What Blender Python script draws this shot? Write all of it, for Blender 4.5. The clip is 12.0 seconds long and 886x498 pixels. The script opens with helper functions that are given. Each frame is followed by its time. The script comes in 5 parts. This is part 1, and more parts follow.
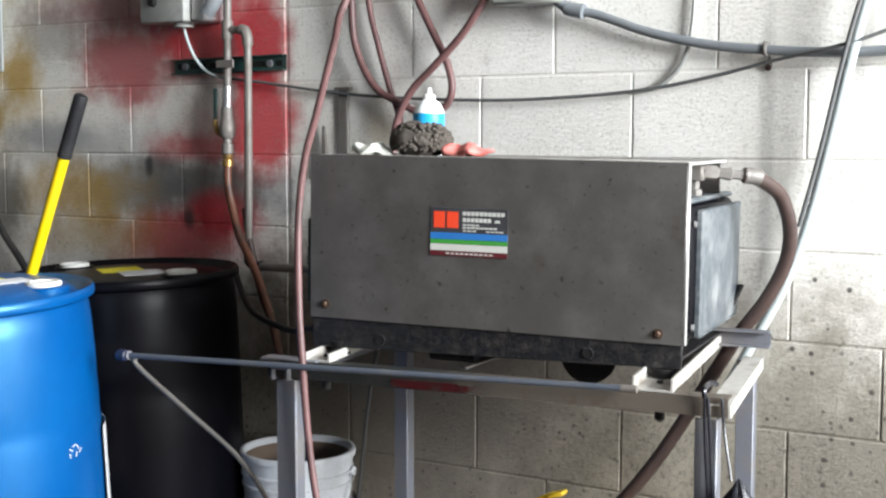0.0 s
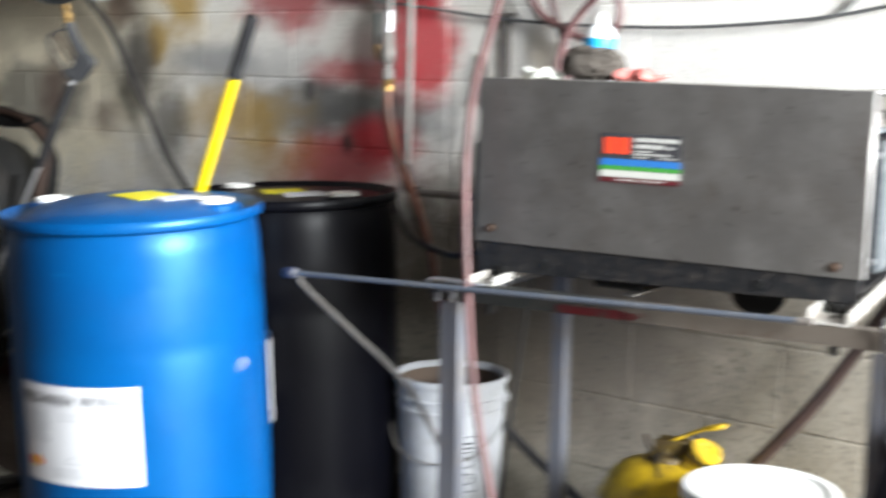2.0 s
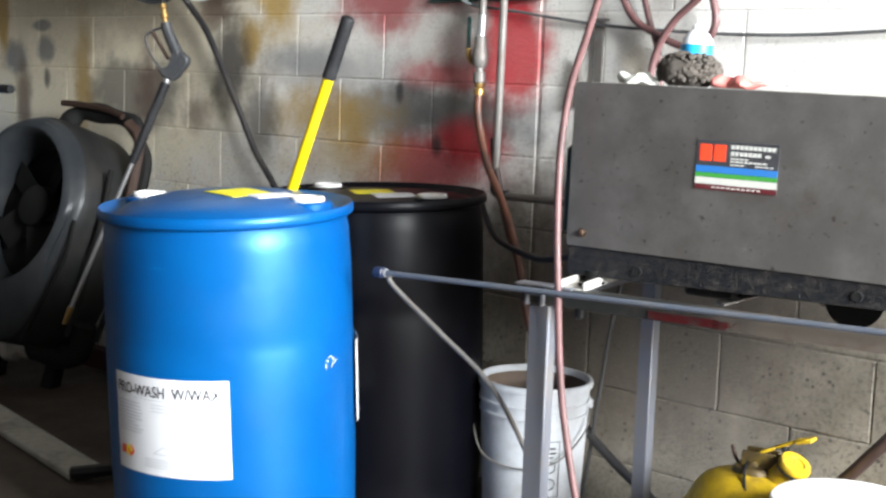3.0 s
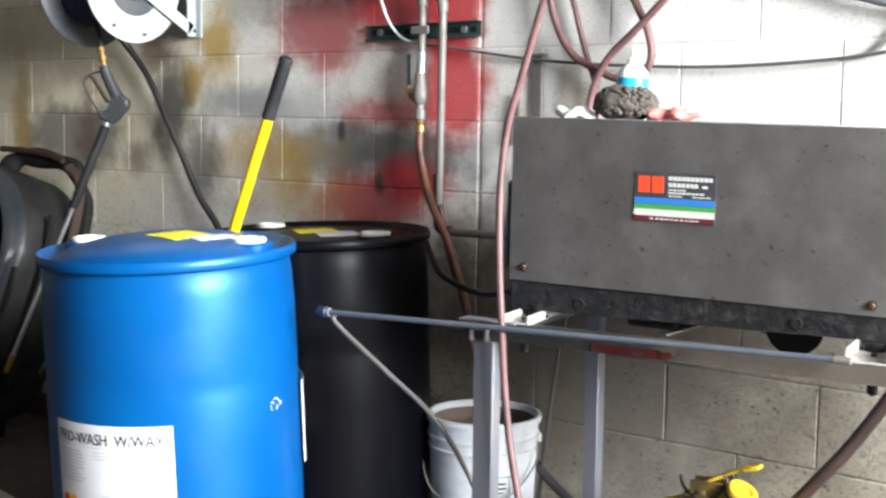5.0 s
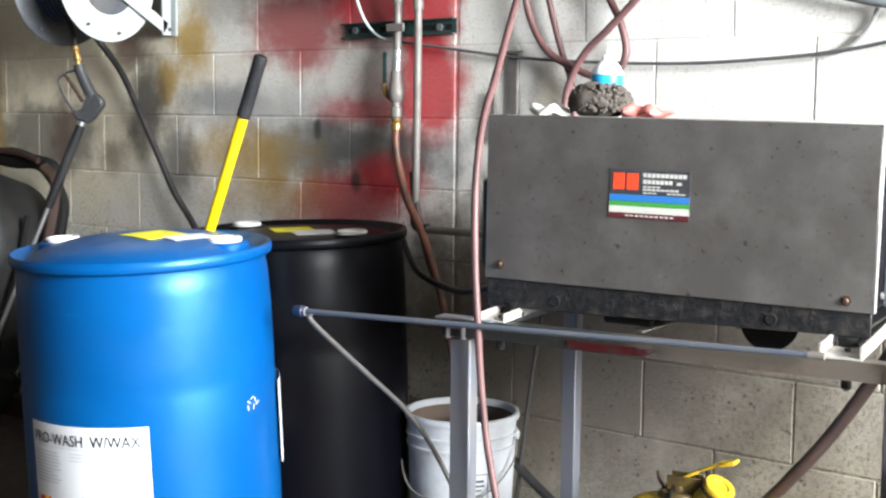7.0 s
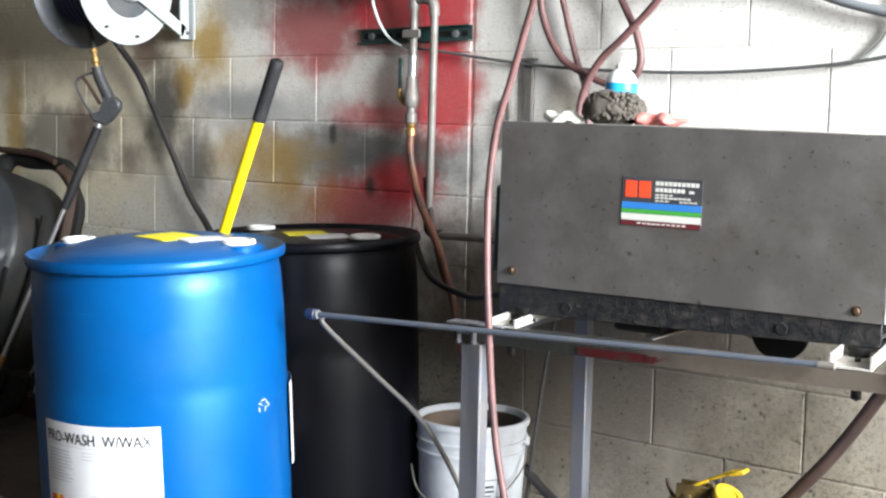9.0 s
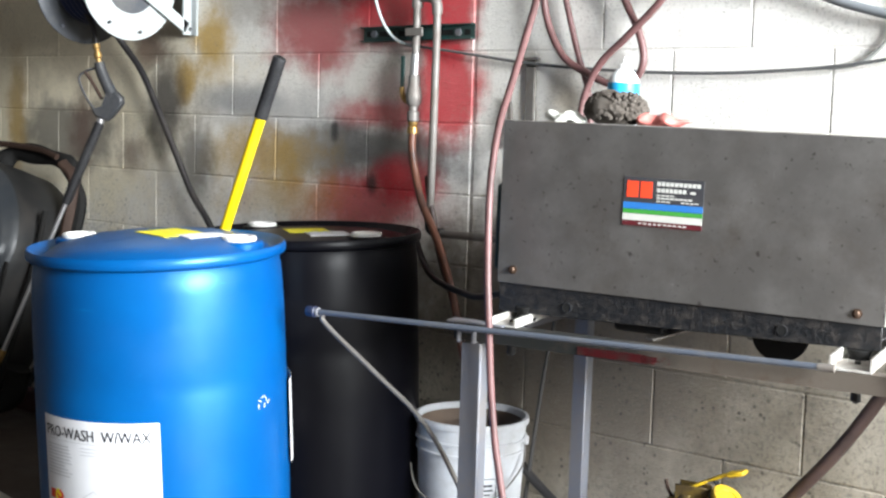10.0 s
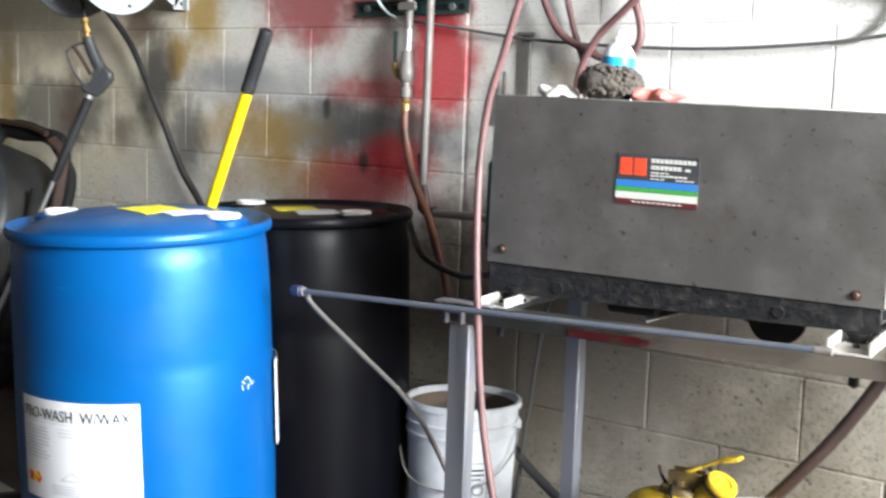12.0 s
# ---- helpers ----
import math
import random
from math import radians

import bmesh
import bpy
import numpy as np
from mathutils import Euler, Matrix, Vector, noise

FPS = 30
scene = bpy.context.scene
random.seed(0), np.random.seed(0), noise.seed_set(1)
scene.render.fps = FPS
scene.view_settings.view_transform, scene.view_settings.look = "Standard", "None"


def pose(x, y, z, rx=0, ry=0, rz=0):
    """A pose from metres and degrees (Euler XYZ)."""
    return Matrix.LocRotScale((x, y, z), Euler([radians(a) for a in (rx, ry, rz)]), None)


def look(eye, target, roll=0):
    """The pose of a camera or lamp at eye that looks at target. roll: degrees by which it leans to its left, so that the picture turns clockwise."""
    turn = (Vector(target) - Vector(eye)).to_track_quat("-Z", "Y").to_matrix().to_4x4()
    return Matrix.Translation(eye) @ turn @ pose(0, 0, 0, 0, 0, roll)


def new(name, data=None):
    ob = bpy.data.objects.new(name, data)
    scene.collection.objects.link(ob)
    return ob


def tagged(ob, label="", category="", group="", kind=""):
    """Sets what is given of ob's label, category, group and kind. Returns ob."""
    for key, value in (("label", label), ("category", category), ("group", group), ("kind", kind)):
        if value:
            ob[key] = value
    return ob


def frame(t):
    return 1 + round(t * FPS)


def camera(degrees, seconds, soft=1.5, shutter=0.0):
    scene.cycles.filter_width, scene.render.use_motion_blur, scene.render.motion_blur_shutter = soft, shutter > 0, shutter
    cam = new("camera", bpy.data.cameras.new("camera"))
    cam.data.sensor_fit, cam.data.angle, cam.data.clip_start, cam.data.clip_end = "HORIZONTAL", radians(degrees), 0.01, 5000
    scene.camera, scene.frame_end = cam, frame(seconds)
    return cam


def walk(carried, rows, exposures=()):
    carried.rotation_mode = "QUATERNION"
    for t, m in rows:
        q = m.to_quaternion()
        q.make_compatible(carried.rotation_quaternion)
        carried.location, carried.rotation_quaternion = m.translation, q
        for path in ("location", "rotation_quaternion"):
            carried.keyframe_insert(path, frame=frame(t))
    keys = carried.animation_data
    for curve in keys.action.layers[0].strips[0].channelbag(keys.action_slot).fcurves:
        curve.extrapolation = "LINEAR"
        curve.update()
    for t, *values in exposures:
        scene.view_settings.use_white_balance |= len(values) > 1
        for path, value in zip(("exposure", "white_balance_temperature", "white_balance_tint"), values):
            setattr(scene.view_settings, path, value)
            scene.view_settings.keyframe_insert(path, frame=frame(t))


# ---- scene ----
cam = camera(38.7, 12.0, soft=2.4, shutter=0.7)
PATH = [
    (0, (2.242, -2.789, 1.228), (1.19, -1.098, 1.05), 0.0),
    (0.5, (2.245, -2.791, 1.233), (1.194, -1.099, 1.051), -0.2),
    (1, (2.241, -2.791, 1.231), (1.189, -1.1, 1.045), -0.1),
    (1.5, (2.24, -2.787, 1.229), (1.188, -1.097, 1.036), 0.4),
    (1.7, (2.2166, -2.8031, 1.2178), (1.1247, -1.1439, 0.9833), 0.61),
    (1.9, (2.1864, -2.8238, 1.2034), (1.0181, -1.2228, 0.9357), 0.88),
    (2, (2.173, -2.833, 1.197), (0.962, -1.265, 0.921), 1.0),
    (2.5, (2.139, -2.86, 1.187), (0.803, -1.398, 0.907), 1.9),
    (3, (2.151, -2.859, 1.19), (0.848, -1.366, 0.92), 2.0),
    (3.2, (2.1524, -2.8573, 1.1904), (0.858, -1.3545, 0.9337), 1.86),
    (4.8, (2.1612, -2.8471, 1.1925), (0.887, -1.3206, 0.9776), 0.98),
    (5, (2.163, -2.845, 1.193), (0.914, -1.298, 0.981), 0.8),
    (5.5, (2.156, -2.836, 1.194), (0.924, -1.278, 0.962), 1.0),
    (6, (2.163, -2.856, 1.202), (0.925, -1.301, 0.972), -0.1),
    (6.5, (2.171, -2.833, 1.198), (0.954, -1.262, 0.976), 0.3),
    (7, (2.17, -2.837, 1.196), (0.945, -1.271, 0.979), 0.5),
    (8.8, (2.1799, -2.8433, 1.1933), (0.9417, -1.2865, 0.9857), 1.13),
    (9, (2.181, -2.844, 1.193), (0.937, -1.291, 0.987), 1.2),
    (9.5, (2.184, -2.843, 1.194), (0.941, -1.291, 0.982), 1.4),
    (10, (2.181, -2.842, 1.194), (0.936, -1.291, 0.985), 1.7),
    (10.3, (2.1733, -2.8367, 1.1873), (0.9105, -1.3008, 0.9727), 2.05),
    (10.5, (2.159, -2.827, 1.175), (0.862, -1.324, 0.931), 2.7),
    (11, (2.164, -2.742, 1.167), (0.865, -1.24, 0.929), 3.0),
    (11.5, (2.165, -2.74, 1.17), (0.865, -1.236, 0.955), 2.1),
    (12, (2.163, -2.762, 1.176), (0.914, -1.218, 0.941), 2.0),
]
walk(cam, [(t, look(eye, target, roll)) for t, eye, target, roll in PATH],
     exposures=[(0.0, -0.66), (1.6, -0.66), (2.0, -0.12), (3.0, 0.0), (12.0, 0.0)])

# ---- light ----
world = bpy.data.worlds.new("world")
scene.world = world
world.use_nodes = True
wn = world.node_tree
sky = wn.nodes.new("ShaderNodeTexSky")
sky.sky_type, sky.sun_disc = "NISHITA", False
sky.sun_elevation, sky.sun_rotation = radians(40), radians(60)
wn.links.new(sky.outputs[0], wn.nodes["Background"].inputs[0])
wn.nodes["Background"].inputs[1].default_value = 0.12


def area_lamp(name, m, width, height, watts, colour):
    data = bpy.data.lights.new(name, "AREA")
    data.shape, data.size, data.size_y, data.energy, data.color = "RECTANGLE", width, height, watts, colour
    ob = new(name, data)
    ob.matrix_world = m
    return ob


# daylight that enters by the open bay door in the east wall
area_lamp("door_daylight", look((6.05, -1.5, 2.35), (0.0, -0.75, 1.15)), 2.6, 2.1, 1980, (0.94, 0.98, 1.0))

# ---- materials ----


class Nodes:
    """Short hand for a node material."""

    def __init__(self, name):
        self.mat = bpy.data.materials.new(name)
        self.mat.use_nodes = True
        self.tree = self.mat.node_tree
        self.bsdf = self.tree.nodes["Principled BSDF"]

    def add(self, kind, **inputs):
        n = self.tree.nodes.new(kind)
        for k, v in inputs.items():
            self.put(n.inputs[k.replace("_", " ")], v)
        return n

    def put(self, socket, v):
        if isinstance(v, bpy.types.NodeSocket):
            self.tree.links.new(v, socket)
        else:
            socket.default_value = v

    def math(self, op, a, b=0.0, c=0.0, clamp=False):
        n = self.tree.nodes.new("ShaderNodeMath")
        n.operation, n.use_clamp = op, clamp
        for i, v in enumerate((a, b, c)):
            self.put(n.inputs[i], v)
        return n.outputs[0]

    def mix(self, fac, a, b, blend="MIX"):
        n = self.tree.nodes.new("ShaderNodeMix")
        n.data_type, n.blend_type = "RGBA", blend
        self.put(n.inputs[0], fac)
        for i, v in ((6, a), (7, b)):
            self.put(n.inputs[i], v if isinstance(v, bpy.types.NodeSocket) else (*v, 1))
        return n.outputs[2]

    def where(self, world_space=False):
        if world_space:
            return self.add("ShaderNodeNewGeometry").outputs["Position"]
        return self.add("ShaderNodeTexCoord").outputs["Object"]

    def noise(self, scale, detail=4.0, rough=0.55, at=None, lo=0.0, hi=1.0):
        n = self.add("ShaderNodeTexNoise", Scale=scale, Detail=detail, Roughness=rough)
        if at is not None:
            self.put(n.inputs["Vector"], at)
        return self.ramp(n.outputs[0], lo, hi)

    def ramp(self, v, lo, hi):
        n = self.tree.nodes.new("ShaderNodeMapRange")
        n.clamp, n.interpolation_type = True, "SMOOTHSTEP"
        for i, x in enumerate((v, lo, hi, 0.0, 1.0)):
            self.put(n.inputs[i], x)
        return n.outputs[0]

    def bump(self, height, strength=0.3, distance=0.002):
        n = self.add("ShaderNodeBump", Strength=strength, Distance=distance, Height=height)
        self.put(self.bsdf.inputs["Normal"], n.outputs[0])

    def done(self, colour, rough=0.5, metal=0.0, **more):
        for k, v in (("Base Color", colour), ("Roughness", rough), ("Metallic", metal), *((k.replace("_", " "), v) for k, v in more.items())):
            self.put(self.bsdf.inputs[k], (*v, 1) if isinstance(v, tuple) and len(v) == 3 else v)
        return self.mat


def surface(name, colour, rough=0.5, metal=0.0, dirt=(0.05, 0.045, 0.04), dirty=0.35, grain=60.0, bumpy=0.15, stain=6.0):
    """A worn surface: its colour, dirt in large stains and fine specks, uneven gloss and fine relief."""
    k = Nodes(name)
    p = k.where()
    big = k.noise(stain, 5, 0.6, p, 0.45, 0.75)
    fine = k.noise(grain, 6, 0.65, p, 0.35, 0.75)
    c = k.mix(k.math("MULTIPLY", big, dirty), colour, dirt)
    c = k.mix(k.math("MULTIPLY", fine, dirty * 0.45), c, dirt)
    r = k.math("ADD", rough, k.math("MULTIPLY", k.math("SUBTRACT", big, 0.4), 0.18), clamp=True)
    k.bump(fine, bumpy, 0.0015)
    return k.done(c, r, metal, Specular_IOR_Level=0.32)


def wall_paint():
    """Off-white painted concrete block: pitted, grimy, with sprayed red, yellow and grey."""
    k = Nodes("painted_block")
    p = k.where(True)
    sep = k.add("ShaderNodeSeparateXYZ", Vector=p)
    px, pz = sep.outputs[0], sep.outputs[2]
    wob = k.noise(5, 4, 0.6, p)
    wob2 = k.noise(17, 5, 0.65, p)
    info = k.add("ShaderNodeObjectInfo")
    base = k.mix(info.outputs["Random"], (0.76, 0.735, 0.69), (0.84, 0.82, 0.78))
    base = k.mix(k.math("MULTIPLY", k.noise(3.2, 5, 0.6, p, 0.45, 0.72), 0.26), base, (0.50, 0.46, 0.39))

    def spray(c, x, z, rx, rz, amount, colour, rag=0.85, core=0.2):
        dx = k.math("DIVIDE", k.math("SUBTRACT", px, x), rx)
        dz = k.math("DIVIDE", k.math("SUBTRACT", pz, z), rz)
        d = k.math("SQRT", k.math("ADD", k.math("MULTIPLY", dx, dx), k.math("MULTIPLY", dz, dz)))
        d = k.math("ADD", d, k.math("MULTIPLY", k.math("SUBTRACT", wob, 0.5), rag))
        d = k.math("ADD", d, k.math("MULTIPLY", k.math("SUBTRACT", wob2, 0.5), rag * 0.6))
        f = k.math("SUBTRACT", 1.0, k.ramp(d, core, 1.15))
        return k.mix(k.math("MULTIPLY", f, amount), c, colour)

    red, pink = (0.47, 0.022, 0.034), (0.34, 0.06, 0.06)
    ochre, soot, blue_grey, rust = (0.42, 0.25, 0.03), (0.055, 0.05, 0.048), (0.17, 0.18, 0.2), (0.09, 0.035, 0.025)
    # dirt colour for the wall by the stand, some shade mixed in
    grime = (0.16, 0.13, 0.10)
    for s in (
        (-2.15, 1.35, 1.25, 0.75, 0.80, (0.78, 0.69, 0.49), 0.6, 0.5),
        (-0.75, 1.25, 0.95, 0.55, 0.16, (0.34, 0.30, 0.255), 0.5, 0.3),
        (-0.85, 1.20, 0.55, 0.10, 0.45, blue_grey),
        (-0.33, 1.08, 0.36, 0.13, 0.82, soot),
        (-0.62, 1.05, 0.3, 0.12, 0.45, soot),
        (-0.05, 1.07, 0.12, 0.13, 0.55, blue_grey),
        (-0.62, 1.45, 0.27, 0.16, 0.88, (0.33, 0.035, 0.04), 0.7, 0.4),
        (-0.62, 1.62, 0.5, 0.10, 0.7, (0.30, 0.04, 0.045)),
        (-0.30, 1.52, 0.22, 0.15, 0.95, red, 0.6, 0.4),
        (-0.115, 1.50, 0.135, 0.17, 0.95, red, 0.5, 0.55),
        (-0.10, 1.27, 0.14, 0.20, 0.92, red, 0.6, 0.5),
        (-0.33, 1.20, 0.26, 0.055, 0.75, red, 0.8, 0.2),
        (-0.30, 1.25, 0.15, 0.12, 0.4, pink),
        (-0.40, 0.92, 0.36, 0.12, 0.85, red, 0.8, 0.3),
        (-0.25, 1.00, 0.17, 0.085, 0.95, red, 0.6, 0.5),
        (-0.60, 1.08, 0.32, 0.10, 0.55, (0.10, 0.10, 0.102), 0.7, 0.4),
        (-0.98, 1.23, 0.26, 0.06, 0.5, blue_grey, 0.7, 0.3),
        (-0.98, 1.54, 0.22, 0.12, 0.5, (0.22, 0.19, 0.16), 0.9, 0.3),
        (-0.17, 1.07, 0.13, 0.10, 0.6, soot, 0.7, 0.3),
        (-1.12, 1.43, 0.13, 0.15, 0.85, ochre),
        (-1.26, 1.29, 0.07, 0.10, 0.85, ochre),
        (-0.86, 1.05, 0.34, 0.12, 0.72, ochre),
        (-0.80, 0.93, 0.35, 0.10, 0.6, ochre),
        (-1.45, 1.40, 0.12, 0.08, 0.85, rust),
        (-1.37, 1.22, 0.13, 0.22, 0.9, soot, 0.7, 0.3),
        (-1.20, 1.02, 0.12, 0.18, 0.75, soot, 0.7, 0.3),
        (-1.93, 1.09, 0.36, 0.15, 0.75, (0.10, 0.095, 0.09), 0.8, 0.5),
        (-1.85, 1.12, 0.10, 0.22, 0.65, rust),
        (-1.55, 1.03, 0.10, 0.08, 0.6, rust),
        (-2.28, 1.16, 0.08, 0.28, 0.75, ochre),
        (-2.577, 1.343, 0.085, 0.026, 0.9, blue_grey, 0.5, 0.6),
        (-2.55, 1.25, 0.075, 0.065, 0.9, blue_grey, 0.7, 0.5),
        (-2.79, 1.215, 0.13, 0.085, 0.85, blue_grey, 0.7, 0.4),
        (-2.54, 1.13, 0.03, 0.05, 0.8, soot, 0.6, 0.3),
        (-2.72, 1.02, 0.07, 0.22, 0.75, rust),
        (-2.88, 1.38, 0.055, 0.24, 0.9, ochre, 0.6, 0.4),
        (0.31, 1.25, 0.07, 0.11, 0.6, (0.36, 0.28, 0.17)),
        # low wall at the stand: grime, darkened further to hold the shade there
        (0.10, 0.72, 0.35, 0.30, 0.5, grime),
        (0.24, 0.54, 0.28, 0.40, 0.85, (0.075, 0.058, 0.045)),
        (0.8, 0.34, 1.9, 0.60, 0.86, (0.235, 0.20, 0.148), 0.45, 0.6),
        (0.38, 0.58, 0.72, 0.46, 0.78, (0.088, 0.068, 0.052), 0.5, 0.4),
        (1.36, 1.25, 0.022, 0.6, 0.5, (0.36, 0.35, 0.34)),
        (1.55, 1.45, 0.05, 0.16, 0.45, (0.40, 0.38, 0.36)),
        (1.45, 0.62, 0.30, 0.20, 0.45, (0.35, 0.33, 0.28)),
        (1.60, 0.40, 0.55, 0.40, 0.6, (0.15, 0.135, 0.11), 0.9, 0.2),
        (-1.75, 1.35, 0.5, 0.12, 0.35, (0.28, 0.22, 0.15), 1.1, 0.2),
        (-2.45, 1.40, 0.5, 0.3, 0.3, (0.50, 0.43, 0.30), 1.0, 0.3),
    ):
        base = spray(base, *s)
    for x, z, r in ((-0.385, 0.985, 0.03), (-0.545, 1.13, 0.022), (-0.545, 1.15, 0.018)):
        base = spray(base, x, z, r, r * 1.4, 0.85, (0.03, 0.03, 0.03), 0.3)
    # dark pits and spatter, more of it low down
    vor = k.add("ShaderNodeTexVoronoi", Vector=p, Scale=42.0)
    size = k.noise(11, 5, 0.7, p, 0.47, 0.56)
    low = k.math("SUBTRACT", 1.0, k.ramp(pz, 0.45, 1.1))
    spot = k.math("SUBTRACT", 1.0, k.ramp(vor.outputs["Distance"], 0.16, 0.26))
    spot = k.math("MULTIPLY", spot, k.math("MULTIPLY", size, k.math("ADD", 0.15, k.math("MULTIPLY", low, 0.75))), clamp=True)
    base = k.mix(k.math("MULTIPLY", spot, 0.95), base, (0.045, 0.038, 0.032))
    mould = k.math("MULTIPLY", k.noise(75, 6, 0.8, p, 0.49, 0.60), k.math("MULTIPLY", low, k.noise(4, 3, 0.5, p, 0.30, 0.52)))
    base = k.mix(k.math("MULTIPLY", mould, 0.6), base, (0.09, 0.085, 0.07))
    # a scatter of round black spots low on the wall past the stand
    dots = k.add("ShaderNodeTexVoronoi", Vector=p, Scale=23.0)
    pick = k.add("ShaderNodeSeparateColor", Color=dots.outputs["Color"])
    dot = k.math("SUBTRACT", 1.0, k.ramp(dots.outputs["Distance"], 0.10, 0.17))
    dot = k.math("MULTIPLY", dot, k.ramp(pick.outputs[0], 0.55, 0.6))
    dot = k.math("MULTIPLY", dot, k.math("MULTIPLY", k.ramp(px, 1.30, 1.42), k.math("SUBTRACT", 1.0, k.ramp(pz, 0.93, 1.0))))
    base = k.mix(k.math("MULTIPLY", dot, 0.9), base, (0.04, 0.034, 0.03))
    # fine open pores of the concrete, showing through the paint
    pore = k.math("MULTIPLY", k.noise(130, 4, 0.65, p, 0.53, 0.62), k.noise(7, 4, 0.6, p, 0.30, 0.62))
    base = k.mix(k.math("MULTIPLY", pore, 0.38), base, (0.20, 0.18, 0.15))
    rub = k.noise(13, 6, 0.7, p, 0.55, 0.75)
    base = k.mix(k.math("MULTIPLY", rub, 0.30), base, (0.27, 0.22, 0.17))
    runs = k.add("ShaderNodeMapping", Vector=p)
    runs.inputs["Scale"].default_value = (38, 38, 2.2)
    drip = k.noise(1.0, 3, 0.6, runs.outputs[0], 0.58, 0.78)
    base = k.mix(k.math("MULTIPLY", drip, 0.15), base, (0.2, 0.17, 0.14))
    pits = k.noise(120, 5, 0.7, p, 0.3, 0.8)
    coarse = k.noise(38, 4, 0.6, p)
    k.bump(k.math("ADD", pits, coarse), 0.5, 0.0024)
    return k.done(base, k.math("ADD", 0.5, k.math("MULTIPLY", pits, 0.25)))


def floor_concrete():
    k = Nodes("dirty_concrete")
    p = k.where(True)
    wet = k.noise(1.1, 5, 0.6, p, 0.4, 0.65)
    c = k.mix(k.noise(2.7, 6, 0.62, p, 0.35, 0.7), (0.048, 0.032, 0.023), (0.085, 0.064, 0.05))
    c = k.mix(k.math("MULTIPLY", k.noise(45, 6, 0.7, p, 0.5, 0.8), 0.6), c, (0.13, 0.11, 0.09))
    k.bump(k.noise(70, 6, 0.7, p), 0.4, 0.003)
    return k.done(c, k.math("SUBTRACT", 0.8, k.math("MULTIPLY", wet, 0.35)))


def plastic_drum(name, colour, deep, rough, scuff, shine, tint=(1.0, 1.0, 1.0)):
    """Blow-moulded plastic: slightly cloudy colour, scuffs, dust on it."""
    k = Nodes(name)
    p = k.where()
    c = k.mix(k.noise(2.5, 4, 0.5, p, 0.3, 0.7), colour, deep)
    m = k.add("ShaderNodeMapping", Vector=p)
    m.inputs["Scale"].default_value = (9, 9, 60)
    rub = k.noise(1.0, 5, 0.7, m.outputs[0], 0.66, 0.8)
    spots = k.noise(30, 5, 0.7, p, 0.66, 0.74)
    patch = k.noise(5, 3, 0.5, p, 0.52, 0.66)
    c = k.mix(k.math("MULTIPLY", k.math("MAXIMUM", rub, k.math("MULTIPLY", spots, patch)), 0.5), c, scuff)
    k.bump(k.noise(9, 3, 0.5, p), 0.12, 0.006)
    return k.done(c, k.math("ADD", rough, k.math("MULTIPLY", patch, 0.15)), Specular_IOR_Level=shine, Specular_Tint=tint)


def stainless():
    k = Nodes("stained_stainless")
    p = k.where()
    m = k.add("ShaderNodeMapping", Vector=p)
    m.inputs["Scale"].default_value = (3, 3, 140)
    brush = k.noise(1.0, 4, 0.6, m.outputs[0])
    cloud = k.noise(7, 6, 0.65, p, 0.35, 0.7)
    c = k.mix(cloud, (0.200, 0.192, 0.184), (0.265, 0.257, 0.248))
    smear = k.math("MULTIPLY", k.noise(2.6, 4, 0.6, p, 0.45, 0.7), k.noise(16, 5, 0.7, p, 0.35, 0.7))
    c = k.mix(k.math("MULTIPLY", smear, 0.5), c, (0.13, 0.105, 0.085))
    blot = k.math("MAXIMUM", k.noise(34, 4, 0.55, p, 0.64, 0.72), k.math("MULTIPLY", k.noise(85, 4, 0.6, p, 0.63, 0.71), 0.8))
    c = k.mix(k.math("MULTIPLY", blot, 0.7), c, (0.06, 0.05, 0.045))
    scr = k.add("ShaderNodeMapping", Vector=p)
    scr.inputs["Scale"].default_value = (70, 70, 6)
    pale = k.math("MAXIMUM", k.noise(21, 6, 0.75, p, 0.64, 0.76), k.noise(1.0, 4, 0.6, scr.outputs[0], 0.68, 0.8))
    c = k.mix(k.math("MULTIPLY", pale, 0.5), c, (0.62, 0.61, 0.6))
    k.bump(brush, 0.06, 0.001)
    return k.done(c, k.math("ADD", 0.46, k.math("MULTIPLY", cloud, 0.04)), 0.88)


def hose_rubber(name, colour, dirt):
    k = Nodes(name)
    p = k.where()
    c = k.mix(k.noise(14, 5, 0.65, p, 0.4, 0.72), colour, dirt)
    k.bump(k.noise(90, 4, 0.6, p), 0.25, 0.001)
    return k.done(c, 0.5)


PAINT = wall_paint()
FLOOR = floor_concrete()
# colours of the unseen walls and ceiling, set dark to hold down bounce
PLASTER = surface("painted_wall", (0.085, 0.082, 0.08), 0.8, 0, (0.08, 0.075, 0.07), 0.5, 40, 0.3, 2)
CEIL = surface("ceiling_board", (0.09, 0.088, 0.085), 0.9, 0, (0.10, 0.095, 0.09), 0.4, 30, 0.2, 2)
BLUE = plastic_drum("blue_plastic", (0.0001, 0.072, 0.245), (0.0001, 0.050, 0.19), 0.32, (0.01, 0.22, 0.48), 0.60, (0.35, 0.80, 1.0))
BLACK_DRUM = plastic_drum("black_plastic", (0.0013, 0.0013, 0.0024), (0.0019, 0.0019, 0.0035), 0.36, (0.010, 0.010, 0.013), 0.12)
WHITE_CAP = surface("white_plastic", (0.78, 0.78, 0.76), 0.45, 0, (0.3, 0.27, 0.22), 0.25)
PAPER = surface("label_paper", (0.60, 0.61, 0.64), 0.6, 0, (0.55, 0.55, 0.55), 0.3, 30, 0.05)
